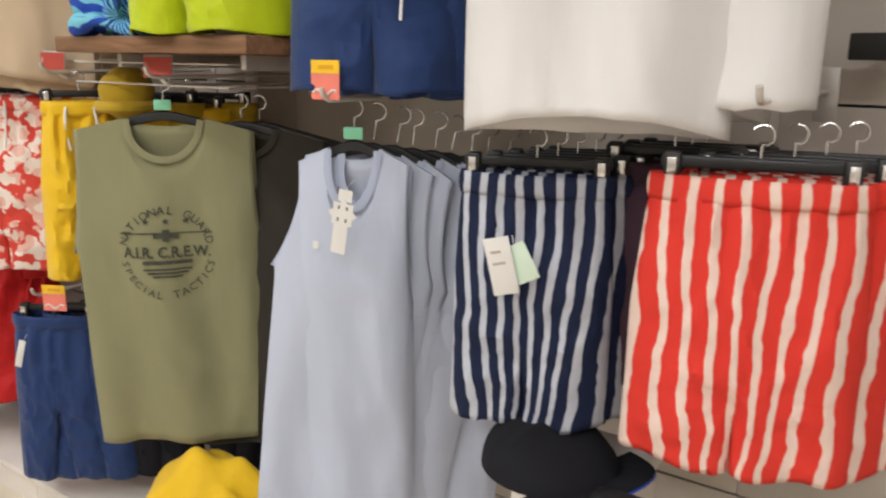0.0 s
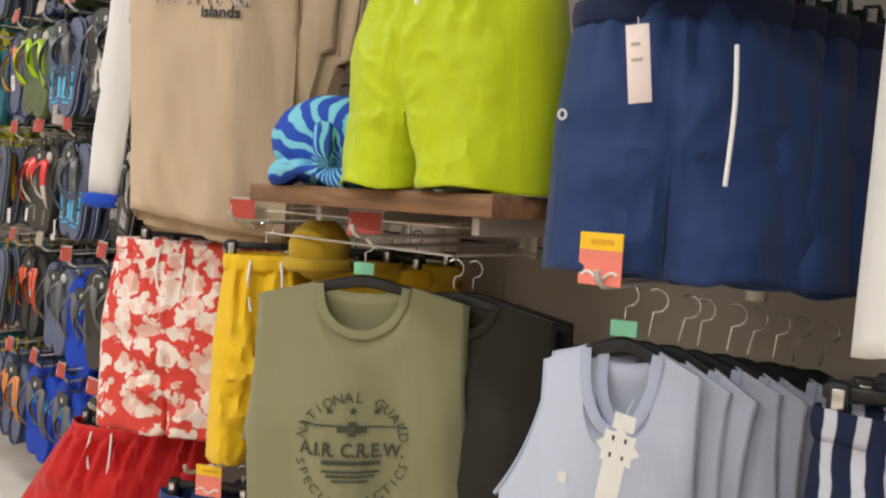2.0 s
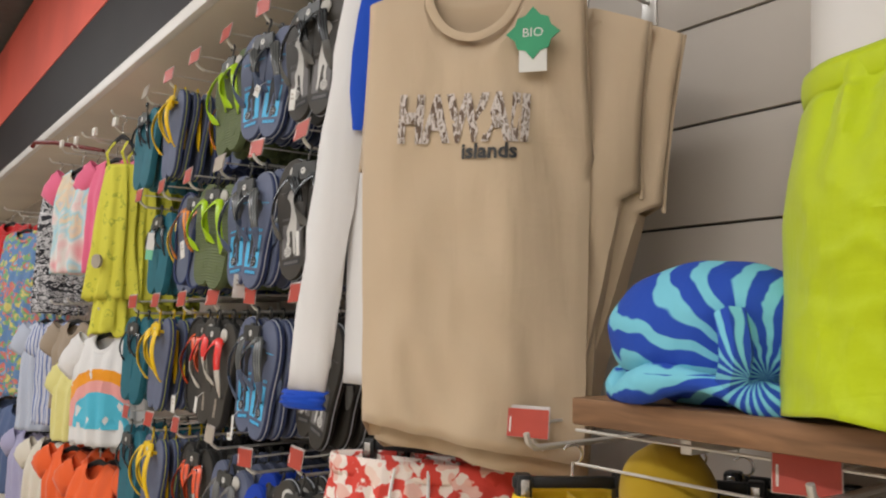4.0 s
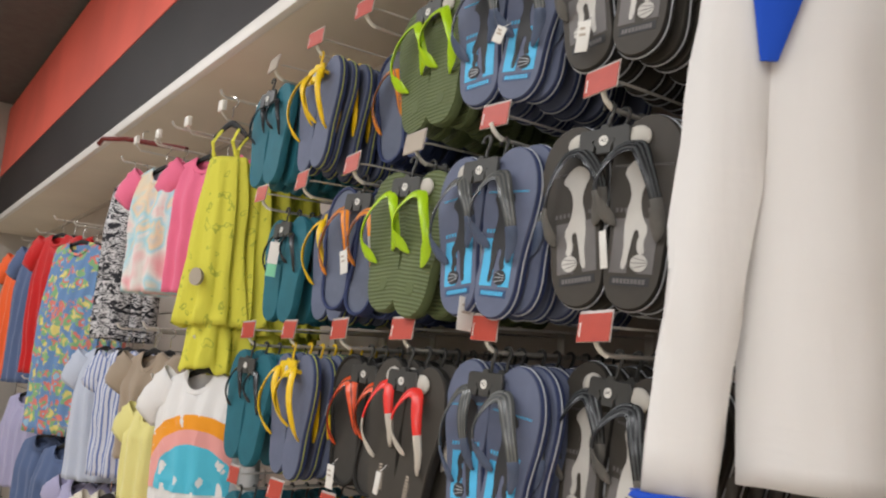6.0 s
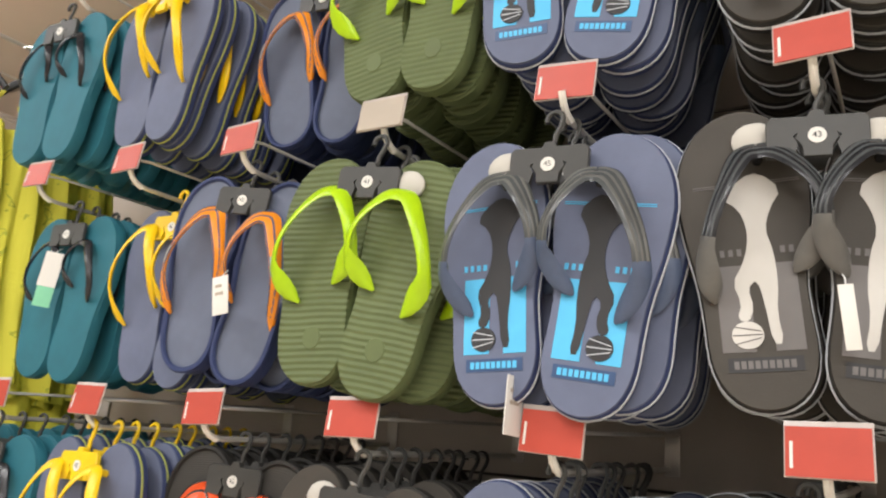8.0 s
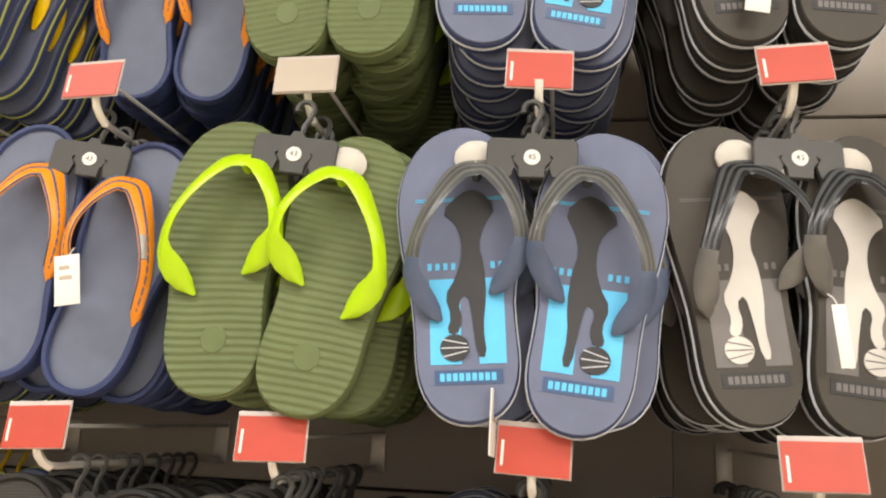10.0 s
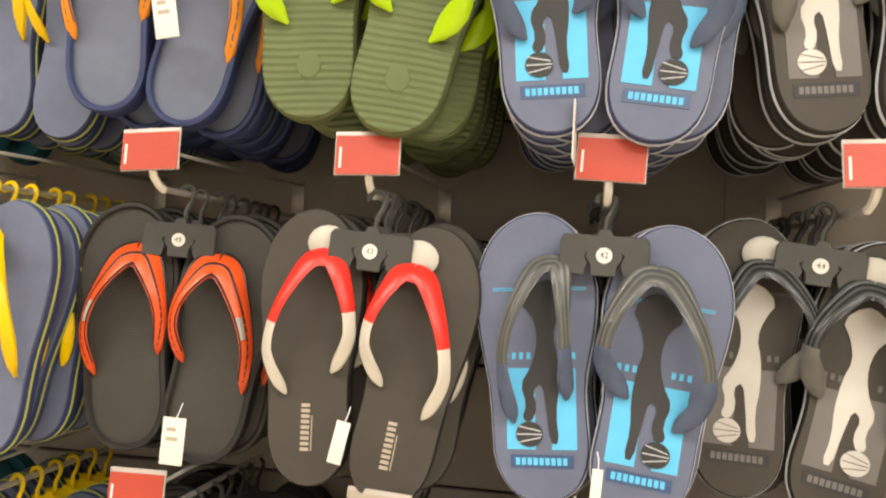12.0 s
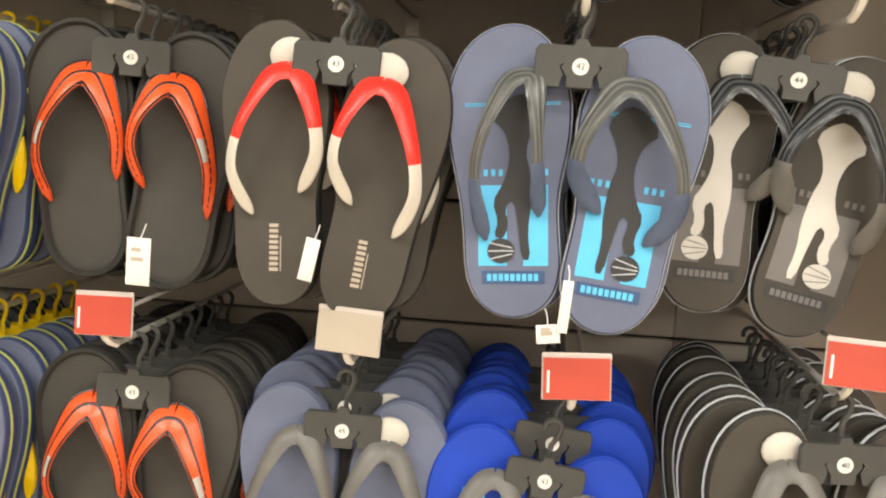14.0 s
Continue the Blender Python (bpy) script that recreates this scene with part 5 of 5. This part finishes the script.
swing_tag(ride(1.945, -0.070, 1.545, 26, -6), "long pale pink swing tag on navy shorts", 0.027, 0.092, plain("pale_pink_paper", (0.78, 0.66, 0.62), 0.6), lines=2)
dye = garment("swim_shirt", ride(2.03, -0.03, 2.10, 26), "sky blue tie-dyed swim shirt above the navy shorts", "swim shirt")
bm, _ = tank_bm(half=0.165, length=0.42, shoulder=0.14, seed=51, depth=0.07, amp=0.022)
thicken(part("body", bm, sky_dye, dye))
neck_band(dict(half=0.165, length=0.42, neck=0.5, scoop=0.105, shoulder=0.14, depth=0.07, seed=51, amp=0.012), sky_dye, dye)
hem = garment("swim_shirt", ride(2.04, 0.0, 1.722, 26), "grey-blue thin swim shirt hem bunched on the clips", "swim shirt")
bm, slate_front = tank_bm(half=0.155, length=0.11, shoulder=0.15, scoop=0.0, seed=57, depth=0.05, amp=0.024, freq=80.0)
slate_mesh = fabric("slate_mesh_cloth", (0.17, 0.28, 0.35))
thicken(part("body", bm, slate_mesh, hem))
xs = [-0.145 + 0.29 * i / 40 for i in range(41)]
bm = bmesh.new()
band(bm, [(x, slate_front(x, -0.098) - 0.003, -0.098) for x in xs], [0.014] * 41, 0.0012, [(0, -1, 0)] * 41)
part("hem_seam", bm, slate_mesh, hem)
top_hanger(ride(2.03, -0.026, 2.10, 26), 0.13, mint=False)
faceout(2.03, 2.18)
promo_card(ride(1.904, -0.050, 1.271, 4))

# white tees on the right
faceout(2.40, 1.98)
for k in range(2):
    x, y = 2.385 + 0.03 * k, -0.03 + 0.08 * k
    tee = garment("t_shirt", ride(x, y, 1.90 + 0.02 * k, 18), "plain white t-shirt on a hanger", "t-shirt", "white t-shirts")
    bm, _ = tank_bm(half=0.172, length=0.70, shoulder=0.16, neck=0.42, scoop=0.08, seed=61 + k * 2, depth=0.085, amp=0.014, hem=1.06, lift=0.032)
    thicken(part("body", bm, white_cloth, tee))
    for s in (-1, 1):
        thicken(part("sleeve", sleeve_bm(s, (s * 0.15, 0, -0.05), (s * 0.21, -0.01, -0.26), 0.08, 0.085, k + s), white_cloth, tee))
    top_hanger(ride(x, y + 0.004, 1.90 + 0.02 * k, 18), 0.15, mint=False)
for k, (x, z) in enumerate(((2.57, 1.275),)):
    bm_ob = garment("t_shirt", ride(x, 0.05 + 0.05 * k, z + 0.63, 15), "white t-shirt with a loose hem hanging further back", "t-shirt", "white t-shirts")
    bm, _ = tank_bm(half=0.085, length=0.66, shoulder=0.075, seed=71 + k, depth=0.06, amp=0.012)
    thicken(part("body", bm, white_cloth, bm_ob))
    neck_band(dict(half=0.085, length=0.66, neck=0.5, scoop=0.105, shoulder=0.075, depth=0.06, seed=71 + k, amp=0.012), white_cloth, bm_ob)
    top_hanger(ride(x, 0.054 + 0.05 * k, z + 0.63, 15), 0.07, mint=False)
faceout(2.57, 1.98)
bars = thing("display_rail", pose(2.9, 0.30, 1.33), "dark rail on wire arms along the wall", "rail")
for rx in (-0.2, 0.5):
    part("arm", bm_box(rx - 0.008, rx + 0.008, 0.013, WALL_Y - 0.30, -0.01, 0.01), M["wire"], bars)
part("rail", bm_box(-0.25, 0.6, -0.012, 0.012, -0.02, 0.02, bevel=0.004), M["black_plastic"], bars)

# price cards and wires under the shelf
for x, y, z, key in ((0.975, 0.0, 1.286, "red_card"), (1.40, -0.015, 1.279, "red_card")):
    put("peg", pose(x, y + 0.012, z))
    put(key, pose(x, y, z, -6, 0, 22))
frame_wire = thing("wire_frame", pose(1.25, 0, 1.24), "thin clear wire frame below the shelf", "wire frame")
for z in (0.0, 0.045):
    part("wire", tube(bmesh.new(), [(-0.18, 0.0, z), (0.35, 0.0, z), (0.35, 0.3, z)], 0.0022, 6), M["wire"], frame_wire)
post = thing("wall_upright", pose(1.205, WALL_Y - 0.012, 1.0), "pale slotted wall upright", "upright")
part("channel", bm_box(-0.018, 0.018, 0.0, 0.011, 0.06, 0.30), M["white_metal"], post)
cap = garment("sun_hat", pose(1.175, 0.06, 1.215, 0, 0, 20), "small mustard yellow knitted sun hat", "hat")
bm = bmesh.new()
bmesh.ops.create_uvsphere(bm, u_segments=28, v_segments=14, radius=0.062)
for v in bm.verts:
    v.co *= 1 + 0.06 * noise.noise(v.co * 30)
part("crown", bm, mustard, cap)
part("brim", tube(bmesh.new(), [(0.062 * math.cos(t), 0.062 * math.sin(t), -0.03) for t in [2 * math.pi * i / 24 for i in range(25)]], 0.014, 8, False), mustard, cap)

# on the deck: yellow heap, black cap on a stand
heap = garment("beach_towel", pose(1.50, -0.02, 0.10, 0, 0, 15), "crumpled yellow beach towel piled on the deck", "towel")
bm = bmesh.new()
bmesh.ops.create_grid(bm, x_segments=44, y_segments=34, size=1.0)
for v in bm.verts:
    x, y = v.co.x, v.co.y
    r = math.sqrt(x * x + y * y)
    h = 0.33 * max(0.0, 1 - r * r) ** 0.7
    h += 0.04 * noise.noise((x * 3, y * 3, 2.0)) * (r < 1)
    v.co = Vector((x * 0.24 * (1 if r < 1 else 1 / r), y * 0.15 * (1 if r < 1 else 1 / r), max(0.004, h)))
part("cloth", bm, yellow_cloth, heap)
stand = thing("display_pedestal", pose(2.37, 0.0, 0.10), "grey pedestal box on the deck", "pedestal")
part("box", bm_box(-0.09, 0.09, -0.03, 0.16, 0.0, 0.535, bevel=0.006), M["deck"], stand)
part("top_board", bm_box(-0.095, 0.095, -0.035, 0.165, 0.536, 0.566, bevel=0.004), M["deck"], stand)
bcap = garment("baseball_cap", pose(2.335, 0.0, 0.668, 0, 0, 72), "black cap with a blue edged peak", "cap")
bm = bmesh.new()
bmesh.ops.create_uvsphere(bm, u_segments=36, v_segments=18, radius=0.112)
for v in bm.verts:
    x, y, z = v.co
    fall = 1 - 0.5 * max(0.0, min(1.0, 0.3 - y / 0.14))
    ridge = 0.010 * max(0.0, 1 - abs(y) / 0.02)
    v.co.z = max(0.0, (min(z * 0.80, 0.078) + ridge * (z > 0.02)) * fall * (1 + 0.12 * noise.noise(v.co * 14)))
part("crown", bm, dark_cloth, bcap)
bm = bmesh.new()
pts = [(0.138 * math.cos(t), 0.115 * math.sin(t) - 0.05) for t in [math.pi + math.pi * i / 20 for i in range(21)]]
top = [bm.verts.new((x, y, 0.03 - 1.6 * x * x)) for x, y in pts]
low = [bm.verts.new((x, y, 0.024 - 1.6 * x * x)) for x, y in pts]
bm.faces.new(top)
bm.faces.new(low[::-1])
for i in range(21):
    bm.faces.new((top[i], low[i], low[(i + 1) % 21], top[(i + 1) % 21]))
part("peak", bm, dark_cloth, bcap)
part("peak_edge", tube(bmesh.new(), [(x, y, 0.026 - 1.6 * x * x) for x, y in pts], 0.0022, 6), blue_cloth, bcap, "blue piped peak edge")
bottle = thing("swim_fins", pose(2.50, -0.08, 0.10), "lime green and black swim fins standing on the deck", "swim fins")
part("blade", bm_box(-0.05, 0.05, -0.01, 0.01, 0.0, 0.56, bevel=0.008), lime, bottle)
part("boot", bm_box(-0.06, 0.06, -0.03, 0.03, 0.42, 0.60, bevel=0.02), M["black_plastic"], bottle)

# ---- children's bay beyond the flip-flops ----
lemon = blotched("lemon_leaf_print", [(0.0, (0.66, 0.62, 0.07)), (0.62, (0.40, 0.42, 0.05)), (0.66, (0.66, 0.62, 0.07))], 26, 0.3)
pink_cloth = fabric("pink_swim_cloth", (0.80, 0.16, 0.28))
pastel = blotched("pastel_swim_print", [(0.30, (0.80, 0.40, 0.42)), (0.42, (0.78, 0.72, 0.68)), (0.50, (0.40, 0.66, 0.74)), (0.57, (0.80, 0.62, 0.42)), (0.68, (0.42, 0.58, 0.76))], 6, 0.8, False)
zebra = blotched("black_white_print", [(0.0, (0.03, 0.03, 0.035)), (0.46, (0.66, 0.64, 0.64)), (0.54, (0.03, 0.03, 0.035)), (0.60, (0.66, 0.64, 0.64))], 16, 1.6, True, (1, 1, 3))
flower_blue = floral("blue_flower_print", (0.16, 0.28, 0.50), [(0.30, 0.48, 0.62), (0.70, 0.22, 0.18), (0.25, 0.45, 0.22), (0.72, 0.62, 0.20)], 22)
blue_stripe = striped("blue_white_child_stripes", (0.62, 0.64, 0.72), (0.10, 0.16, 0.42), 0.02, 0.6, 0.003)
denim = fabric("denim_cloth", (0.10, 0.14, 0.26))
taupe_cloth = fabric("taupe_cloth", (0.34, 0.27, 0.20))
coral = fabric("coral_swim_cloth", (0.85, 0.13, 0.03), rough=0.5)
pale_lemon = fabric("pale_lemon_cloth", (0.72, 0.66, 0.25))
lilac = fabric("lilac_cloth", (0.40, 0.38, 0.55))
cream_cloth = fabric("cream_cloth", (0.72, 0.66, 0.55))


def child_top(x, z, length, half, material, label, turn=30, sleeves=0.0, n=3, step=0.05, y=0.0, arm_z=None, seed=0.0, hem=1.1, name="swim_shirt", category="swim shirt", sleeve_cloth=None):
    faceout(x, (arm_z or z + 0.085), -0.03)
    for k in range(n):
        m = ride(x + 0.012 * k, y + step * k, z - 0.004 * k, turn - 4 * k)
        ob = garment(name, m, label, category)
        bm, surf = tank_bm(half=half, length=length, shoulder=half * 0.8, neck=0.45, scoop=0.06, seed=seed + k * 1.9, depth=0.06, amp=0.012, hem=hem, nu=40, nv=24, freq=95.0)
        thicken(part("body", bm, material, ob))
        neck_band(dict(half=half, length=length, neck=0.45, scoop=0.06, shoulder=half * 0.8, depth=0.06, seed=seed + k * 1.9, amp=0.012), material, ob)
        if sleeves:
            for s in (-1, 1):
                thicken(part("sleeve", sleeve_bm(s, (s * half * 0.72, 0, -0.03), (s * half * 1.35, -0.01, -0.03 - sleeves), 0.055, 0.05, k + s, 12, 8), sleeve_cloth or material, ob))
        top_hanger(m @ pose(0, 0.004, 0), half * 0.75, mint=False, wire_up=0.075)
        if k == 0:
            first_one = (ob, surf)
    return first_one




def flounce_bm(z_top, z_low, w_top, w_low, depth, seed, pleats=11, n=72, rows=16):
    """A pleated tube of thin cloth that flares to an uneven hem."""
    bm = bmesh.new()
    rings = []
    for j in range(rows + 1):
        v = j / rows
        w = w_top + (w_low - w_top) * v ** 0.8
        ring = []
        for k in range(n):
            a = 2 * math.pi * k / n
            p = math.sin(a * pleats + seed + 1.6 * noise.noise((math.cos(a) * 2, v * 2.5 + seed, math.sin(a) * 2)))
            r = 1 + (0.04 + 0.13 * v) * p + 0.20 * noise.noise((math.cos(a) * 3 + seed, v * 1.8, math.sin(a) * 3))
            z = z_top + (z_low - z_top) * v + 0.022 * v * noise.noise((math.cos(a) * 2.5, seed, math.sin(a) * 2.5))
            ring.append(bm.verts.new((w * math.cos(a) * r, depth * (0.7 + 0.5 * v) * math.sin(a) * r, z)))
        rings.append(ring)
    for a, b in zip(rings, rings[1:]):
        for k in range(n):
            bm.faces.new((a[k], a[(k + 1) % n], b[(k + 1) % n], b[k]))
    return bm


faceout(-1.27, 2.215, -0.03)
for k in range(4):
    m = ride(-1.27 + 0.018 * k, 0.0 + 0.075 * k, 2.13 - 0.01 * k, 32 - 4 * k)
    romper = garment("romper", m, "lemon yellow leaf-print child's romper with ruffles", "romper", "lemon rompers")
    thicken(part("dress_cloth", flounce_bm(-0.11, -0.62, 0.062, 0.110, 0.045, 3.0 + k, 9, rows=26), lemon, romper))
    thicken(part("leg_tier", flounce_bm(-0.56, -0.755, 0.066, 0.078, 0.045, 9.0 + k, 6), lemon, romper))
    for side in (-1, 1):
        bm = bmesh.new()
        line = [(side * (0.030 + 0.012 * i / 6), -0.030 + 0.03 * abs(i - 3) / 3 - 0.002 * i, -0.012 - 0.108 * i / 6) for i in range(7)]
        band(bm, line, [0.010 + 0.006 * (i % 2) for i in range(7)], 0.002, [(0, -1, 0)] * 7)
        part("shoulder_strap", bm, lemon, romper)
    if k == 0:
        part("grey_badge", slab(bmesh.new(), disc(-0.01, -0.485, 0.022, 0.026), -0.082, -0.070), M["tag_grey"], romper, "round grey badge")
    top_hanger(m @ pose(0, 0.0, 0), 0.06, mint=False, wire_up=0.075)
child_top(-1.90, 2.10, 0.47, 0.13, pastel, "pastel tie-dyed child's swim top with pink sleeves", 30, 0.10, 2, 0.06, 0.0, seed=9, hem=1.0, sleeve_cloth=pink_cloth)
child_top(-1.72, 2.13, 0.50, 0.14, pink_cloth, "bright pink child's swim top", 30, 0.10, 2, 0.06, 0.10, seed=12, hem=1.0)
child_top(-2.36, 2.12, 0.66, 0.08, zebra, "black and white patterned child's swimsuit", 34, 0, 3, 0.05, seed=15, name="swimsuit", category="swimsuit")
child_top(-3.10, 1.93, 0.92, 0.19, flower_blue, "blue flower-print child's poncho towel", 30, 0, 3, 0.06, seed=18, hem=1.15, name="poncho", category="poncho")
child_top(-3.62, 2.02, 0.75, 0.15, red_cloth, "red child's swim top on a hanger", 30, 0.15, 2, 0.06, seed=21)
child_top(-4.10, 2.0, 0.8, 0.16, denim, "denim blue child's top on a hanger", 30, 0.15, 3, 0.06, seed=24)
child_top(-4.60, 2.0, 0.8, 0.16, coral, "coral child's top on a hanger", 30, 0.15, 2, 0.06, seed=25)
tee, surf = child_top(-1.27, 1.375, 0.40, 0.15, white_cloth, "white child's t-shirt with a painted rainbow", 28, 0.11, 2, 0.06, seed=27, hem=1.05, name="t_shirt", category="t-shirt")
ARCS = (("orange_arc", (0.85, 0.33, 0.02), 0.235, 0.19), ("pink_arc", (0.80, 0.36, 0.33), 0.19, 0.145), ("blue_arc", (0.10, 0.50, 0.66), 0.145, 0.0))
for nm, colour, r_out, r_in in ARCS:
    bm = bmesh.new()
    N = 26
    grid = []
    for i in range(N + 1):
        a = math.pi * i / N
        col = []
        for j in range(5):
            r = r_in + (r_out - r_in) * j / 4
            x = max(-0.148, min(0.148, 0.03 + r * math.cos(a)))
            z = max(-0.395, -0.32 + r * math.sin(a) * 0.92 - 0.02)
            col.append(bm.verts.new((x, 0, z)))
        grid.append(col)
    for a, b in zip(grid, grid[1:]):
        for j in range(4):
            bm.faces.new((a[j], a[j + 1], b[j + 1], b[j]))
    part(nm, lay_on(bm, surf, 0.004), fabric(nm + "_print", colour), tee, nm.split("_")[0] + " rainbow arc")
child_top(-1.62, 1.25, 0.30, 0.10, pale_lemon, "pale yellow child's shirt on a hanger", 25, 0.08, 2, 0.05, y=-0.02, seed=31)
child_top(-1.78, 1.42, 0.36, 0.10, taupe_cloth, "taupe child's shirt on a hanger", 35, 0.1, 3, 0.05, seed=33)
child_top(-2.10, 1.42, 0.46, 0.10, blue_stripe, "blue and white striped child's shirt", 35, 0.12, 3, 0.05, seed=36)
child_top(-2.42, 1.42, 0.52, 0.11, pale_blue, "pale blue child's shirt on a hanger", 35, 0.12, 3, 0.05, seed=39)
child_top(-2.85, 0.98, 0.45, 0.16, denim, "denim blue child's shorts set", 30, 0, 3, 0.05, seed=42)
child_top(-3.30, 0.98, 0.45, 0.16, denim, "denim blue child's shorts set", 30, 0, 3, 0.05, seed=45)
child_top(-3.9, 1.15, 0.5, 0.16, lilac, "lilac child's top on a hanger", 30, 0, 3, 0.05, seed=47)
child_top(-1.30, 0.90, 0.36, 0.13, coral, "coral orange child's swim top", 30, 0.06, 3, 0.05, seed=48)
child_top(-1.70, 0.90, 0.38, 0.13, coral, "coral orange child's swim top", 30, 0.06, 3, 0.05, seed=51)
child_top(-2.10, 0.88, 0.38, 0.13, cream_cloth, "cream child's swim top on a hanger", 30, 0.06, 3, 0.05, seed=54)
child_top(-2.50, 0.88, 0.42, 0.13, lilac, "lilac child's swim top on a hanger", 30, 0.06, 3, 0.05, seed=57)
for x, z in ((-1.347, 2.206), (-1.668, 2.226), (-2.0, 2.25), (-2.301, 2.287)):
    holder = thing("card_holder", pose(x, -0.01, z), "small cream card holder at a display arm's end", "price tag", "cream card holders")
    part("block", bm_box(-0.02, 0.02, -0.006, 0.01, -0.018, 0.018, bevel=0.003), M["tip"], holder)
    part("stem", tube(bmesh.new(), [(0, 0.0, -0.017), (0, 0.02, -0.04), (0, WALL_Y - 0.002, -0.04)], 0.004, 6), M["wire"], holder)

# paper tags tied to some pairs
for x, z, w, h, lean, turn in ((-0.034, 1.545, 0.034, 0.058, 4, 86), (-0.475, 1.664, 0.026, 0.052, -10, 6), (-0.422, 1.217, 0.024, 0.048, 3, 6), (-0.244, 1.227, 0.014, 0.042, 12, 6), (0.0, 1.203, 0.010, 0.050, 4, 6), (-0.017, 1.160, 0.022, 0.018, -6, 6),
                         (0.262, 1.630, 0.012, 0.055, -5, 6), (0.02, 2.02, 0.026, 0.030, 30, 6), (0.215, 1.965, 0.024, 0.05, 8, 6)):
    swing_tag(pose(x, -0.022 if turn > 45 or z > 1.6 else -0.040, z, 0, lean, turn), "small white paper tag tied to flip-flops", w, h, lines=2 if w > 0.015 else 0)

for x, y, z in ((-0.945, 0.034, 1.735),):
    tag = thing("swing_tag", pose(x, y, z, 0, 6, 40), "white and green paper tag tied to teal flip-flops", "price tag")
    part("card", bm_box(-0.015, 0.015, -0.0006, 0.0006, -0.06, 0.0), M["paper"], tag)
    part("green_end", bm_box(-0.013, 0.015, -0.0006, 0.0006, -0.095, -0.0605), M["mint"], tag, "bright green lower half")
    part("string", cord_bm([(0, 0, -0.003), (0, 0.012, 0.008), (0, 0.026, 0.012)], 0.0008), M["cord"], tag)

rod = thing("wooden_hanger", pose(-2.35, 0.02, 2.29, 0, 0, 20), "dark red wooden hanger on a display peg", "hanger")
part("bar", tube(bmesh.new(), [(-0.30, 0.0, 0.03), (-0.27, 0.0, 0.05), (-0.1, 0.0, 0.03), (0.28, 0.02, -0.05)], 0.011, 8), plain("dark_red_lacquer", (0.16, 0.022, 0.018), 0.35), rod)
part("hook", cord_bm([(0, 0.01, 0.01), (0, 0.01, 0.05), (0.0, 0.035, 0.062)], 0.003), M["wire"], rod)

# blue disc card hanging from the canopy's end
disc_card = thing("hanging_disc", pose(0.30, -0.03, 2.26, 0, 8, 25), "blue round promotion card hanging at the canopy", "sign")
part("disc", slab(bmesh.new(), disc(0, 0, 0.075, 0.075, 28), -0.001, 0.001), M["disc_blue"], disc_card)
bm = bmesh.new()
for k in range(3):
    for z in (0.018, -0.018):
        ring = [(-0.032 + 0.032 * k + 0.012 * math.cos(t), -0.003, z + 0.013 * math.sin(t)) for t in [2 * math.pi * i / 10 for i in range(11)]]
        tube(bm, ring, 0.003, 5, False)
part("print_rings", bm, plain("pale_blue_ink", (0.30, 0.55, 0.80), 0.5), disc_card)
part("string", cord_bm([(0, 0, 0.07), (0, 0.02, 0.11), (0, 0.03, 0.145)], 0.0012), M["cord"], disc_card)

# ---- wall panels, last ----
panel_mesh = None
STEP = 0.19
for j in range(13):
    z = 0.10 + j * STEP
    for i in range(10):
        x = -6.9 + i * 1.18
        if panel_mesh is None:
            ob = link_mesh("panel", bm_box(0, 1.1795, 0, 0.0118, 0, STEP - 0.005, bevel=0.002), M["panel"], wall_back)
            panel_mesh = ob.data
        else:
            ob = new("panel", panel_mesh)
            ob.parent = wall_back
        ob.location = (x, WALL_Y, z)
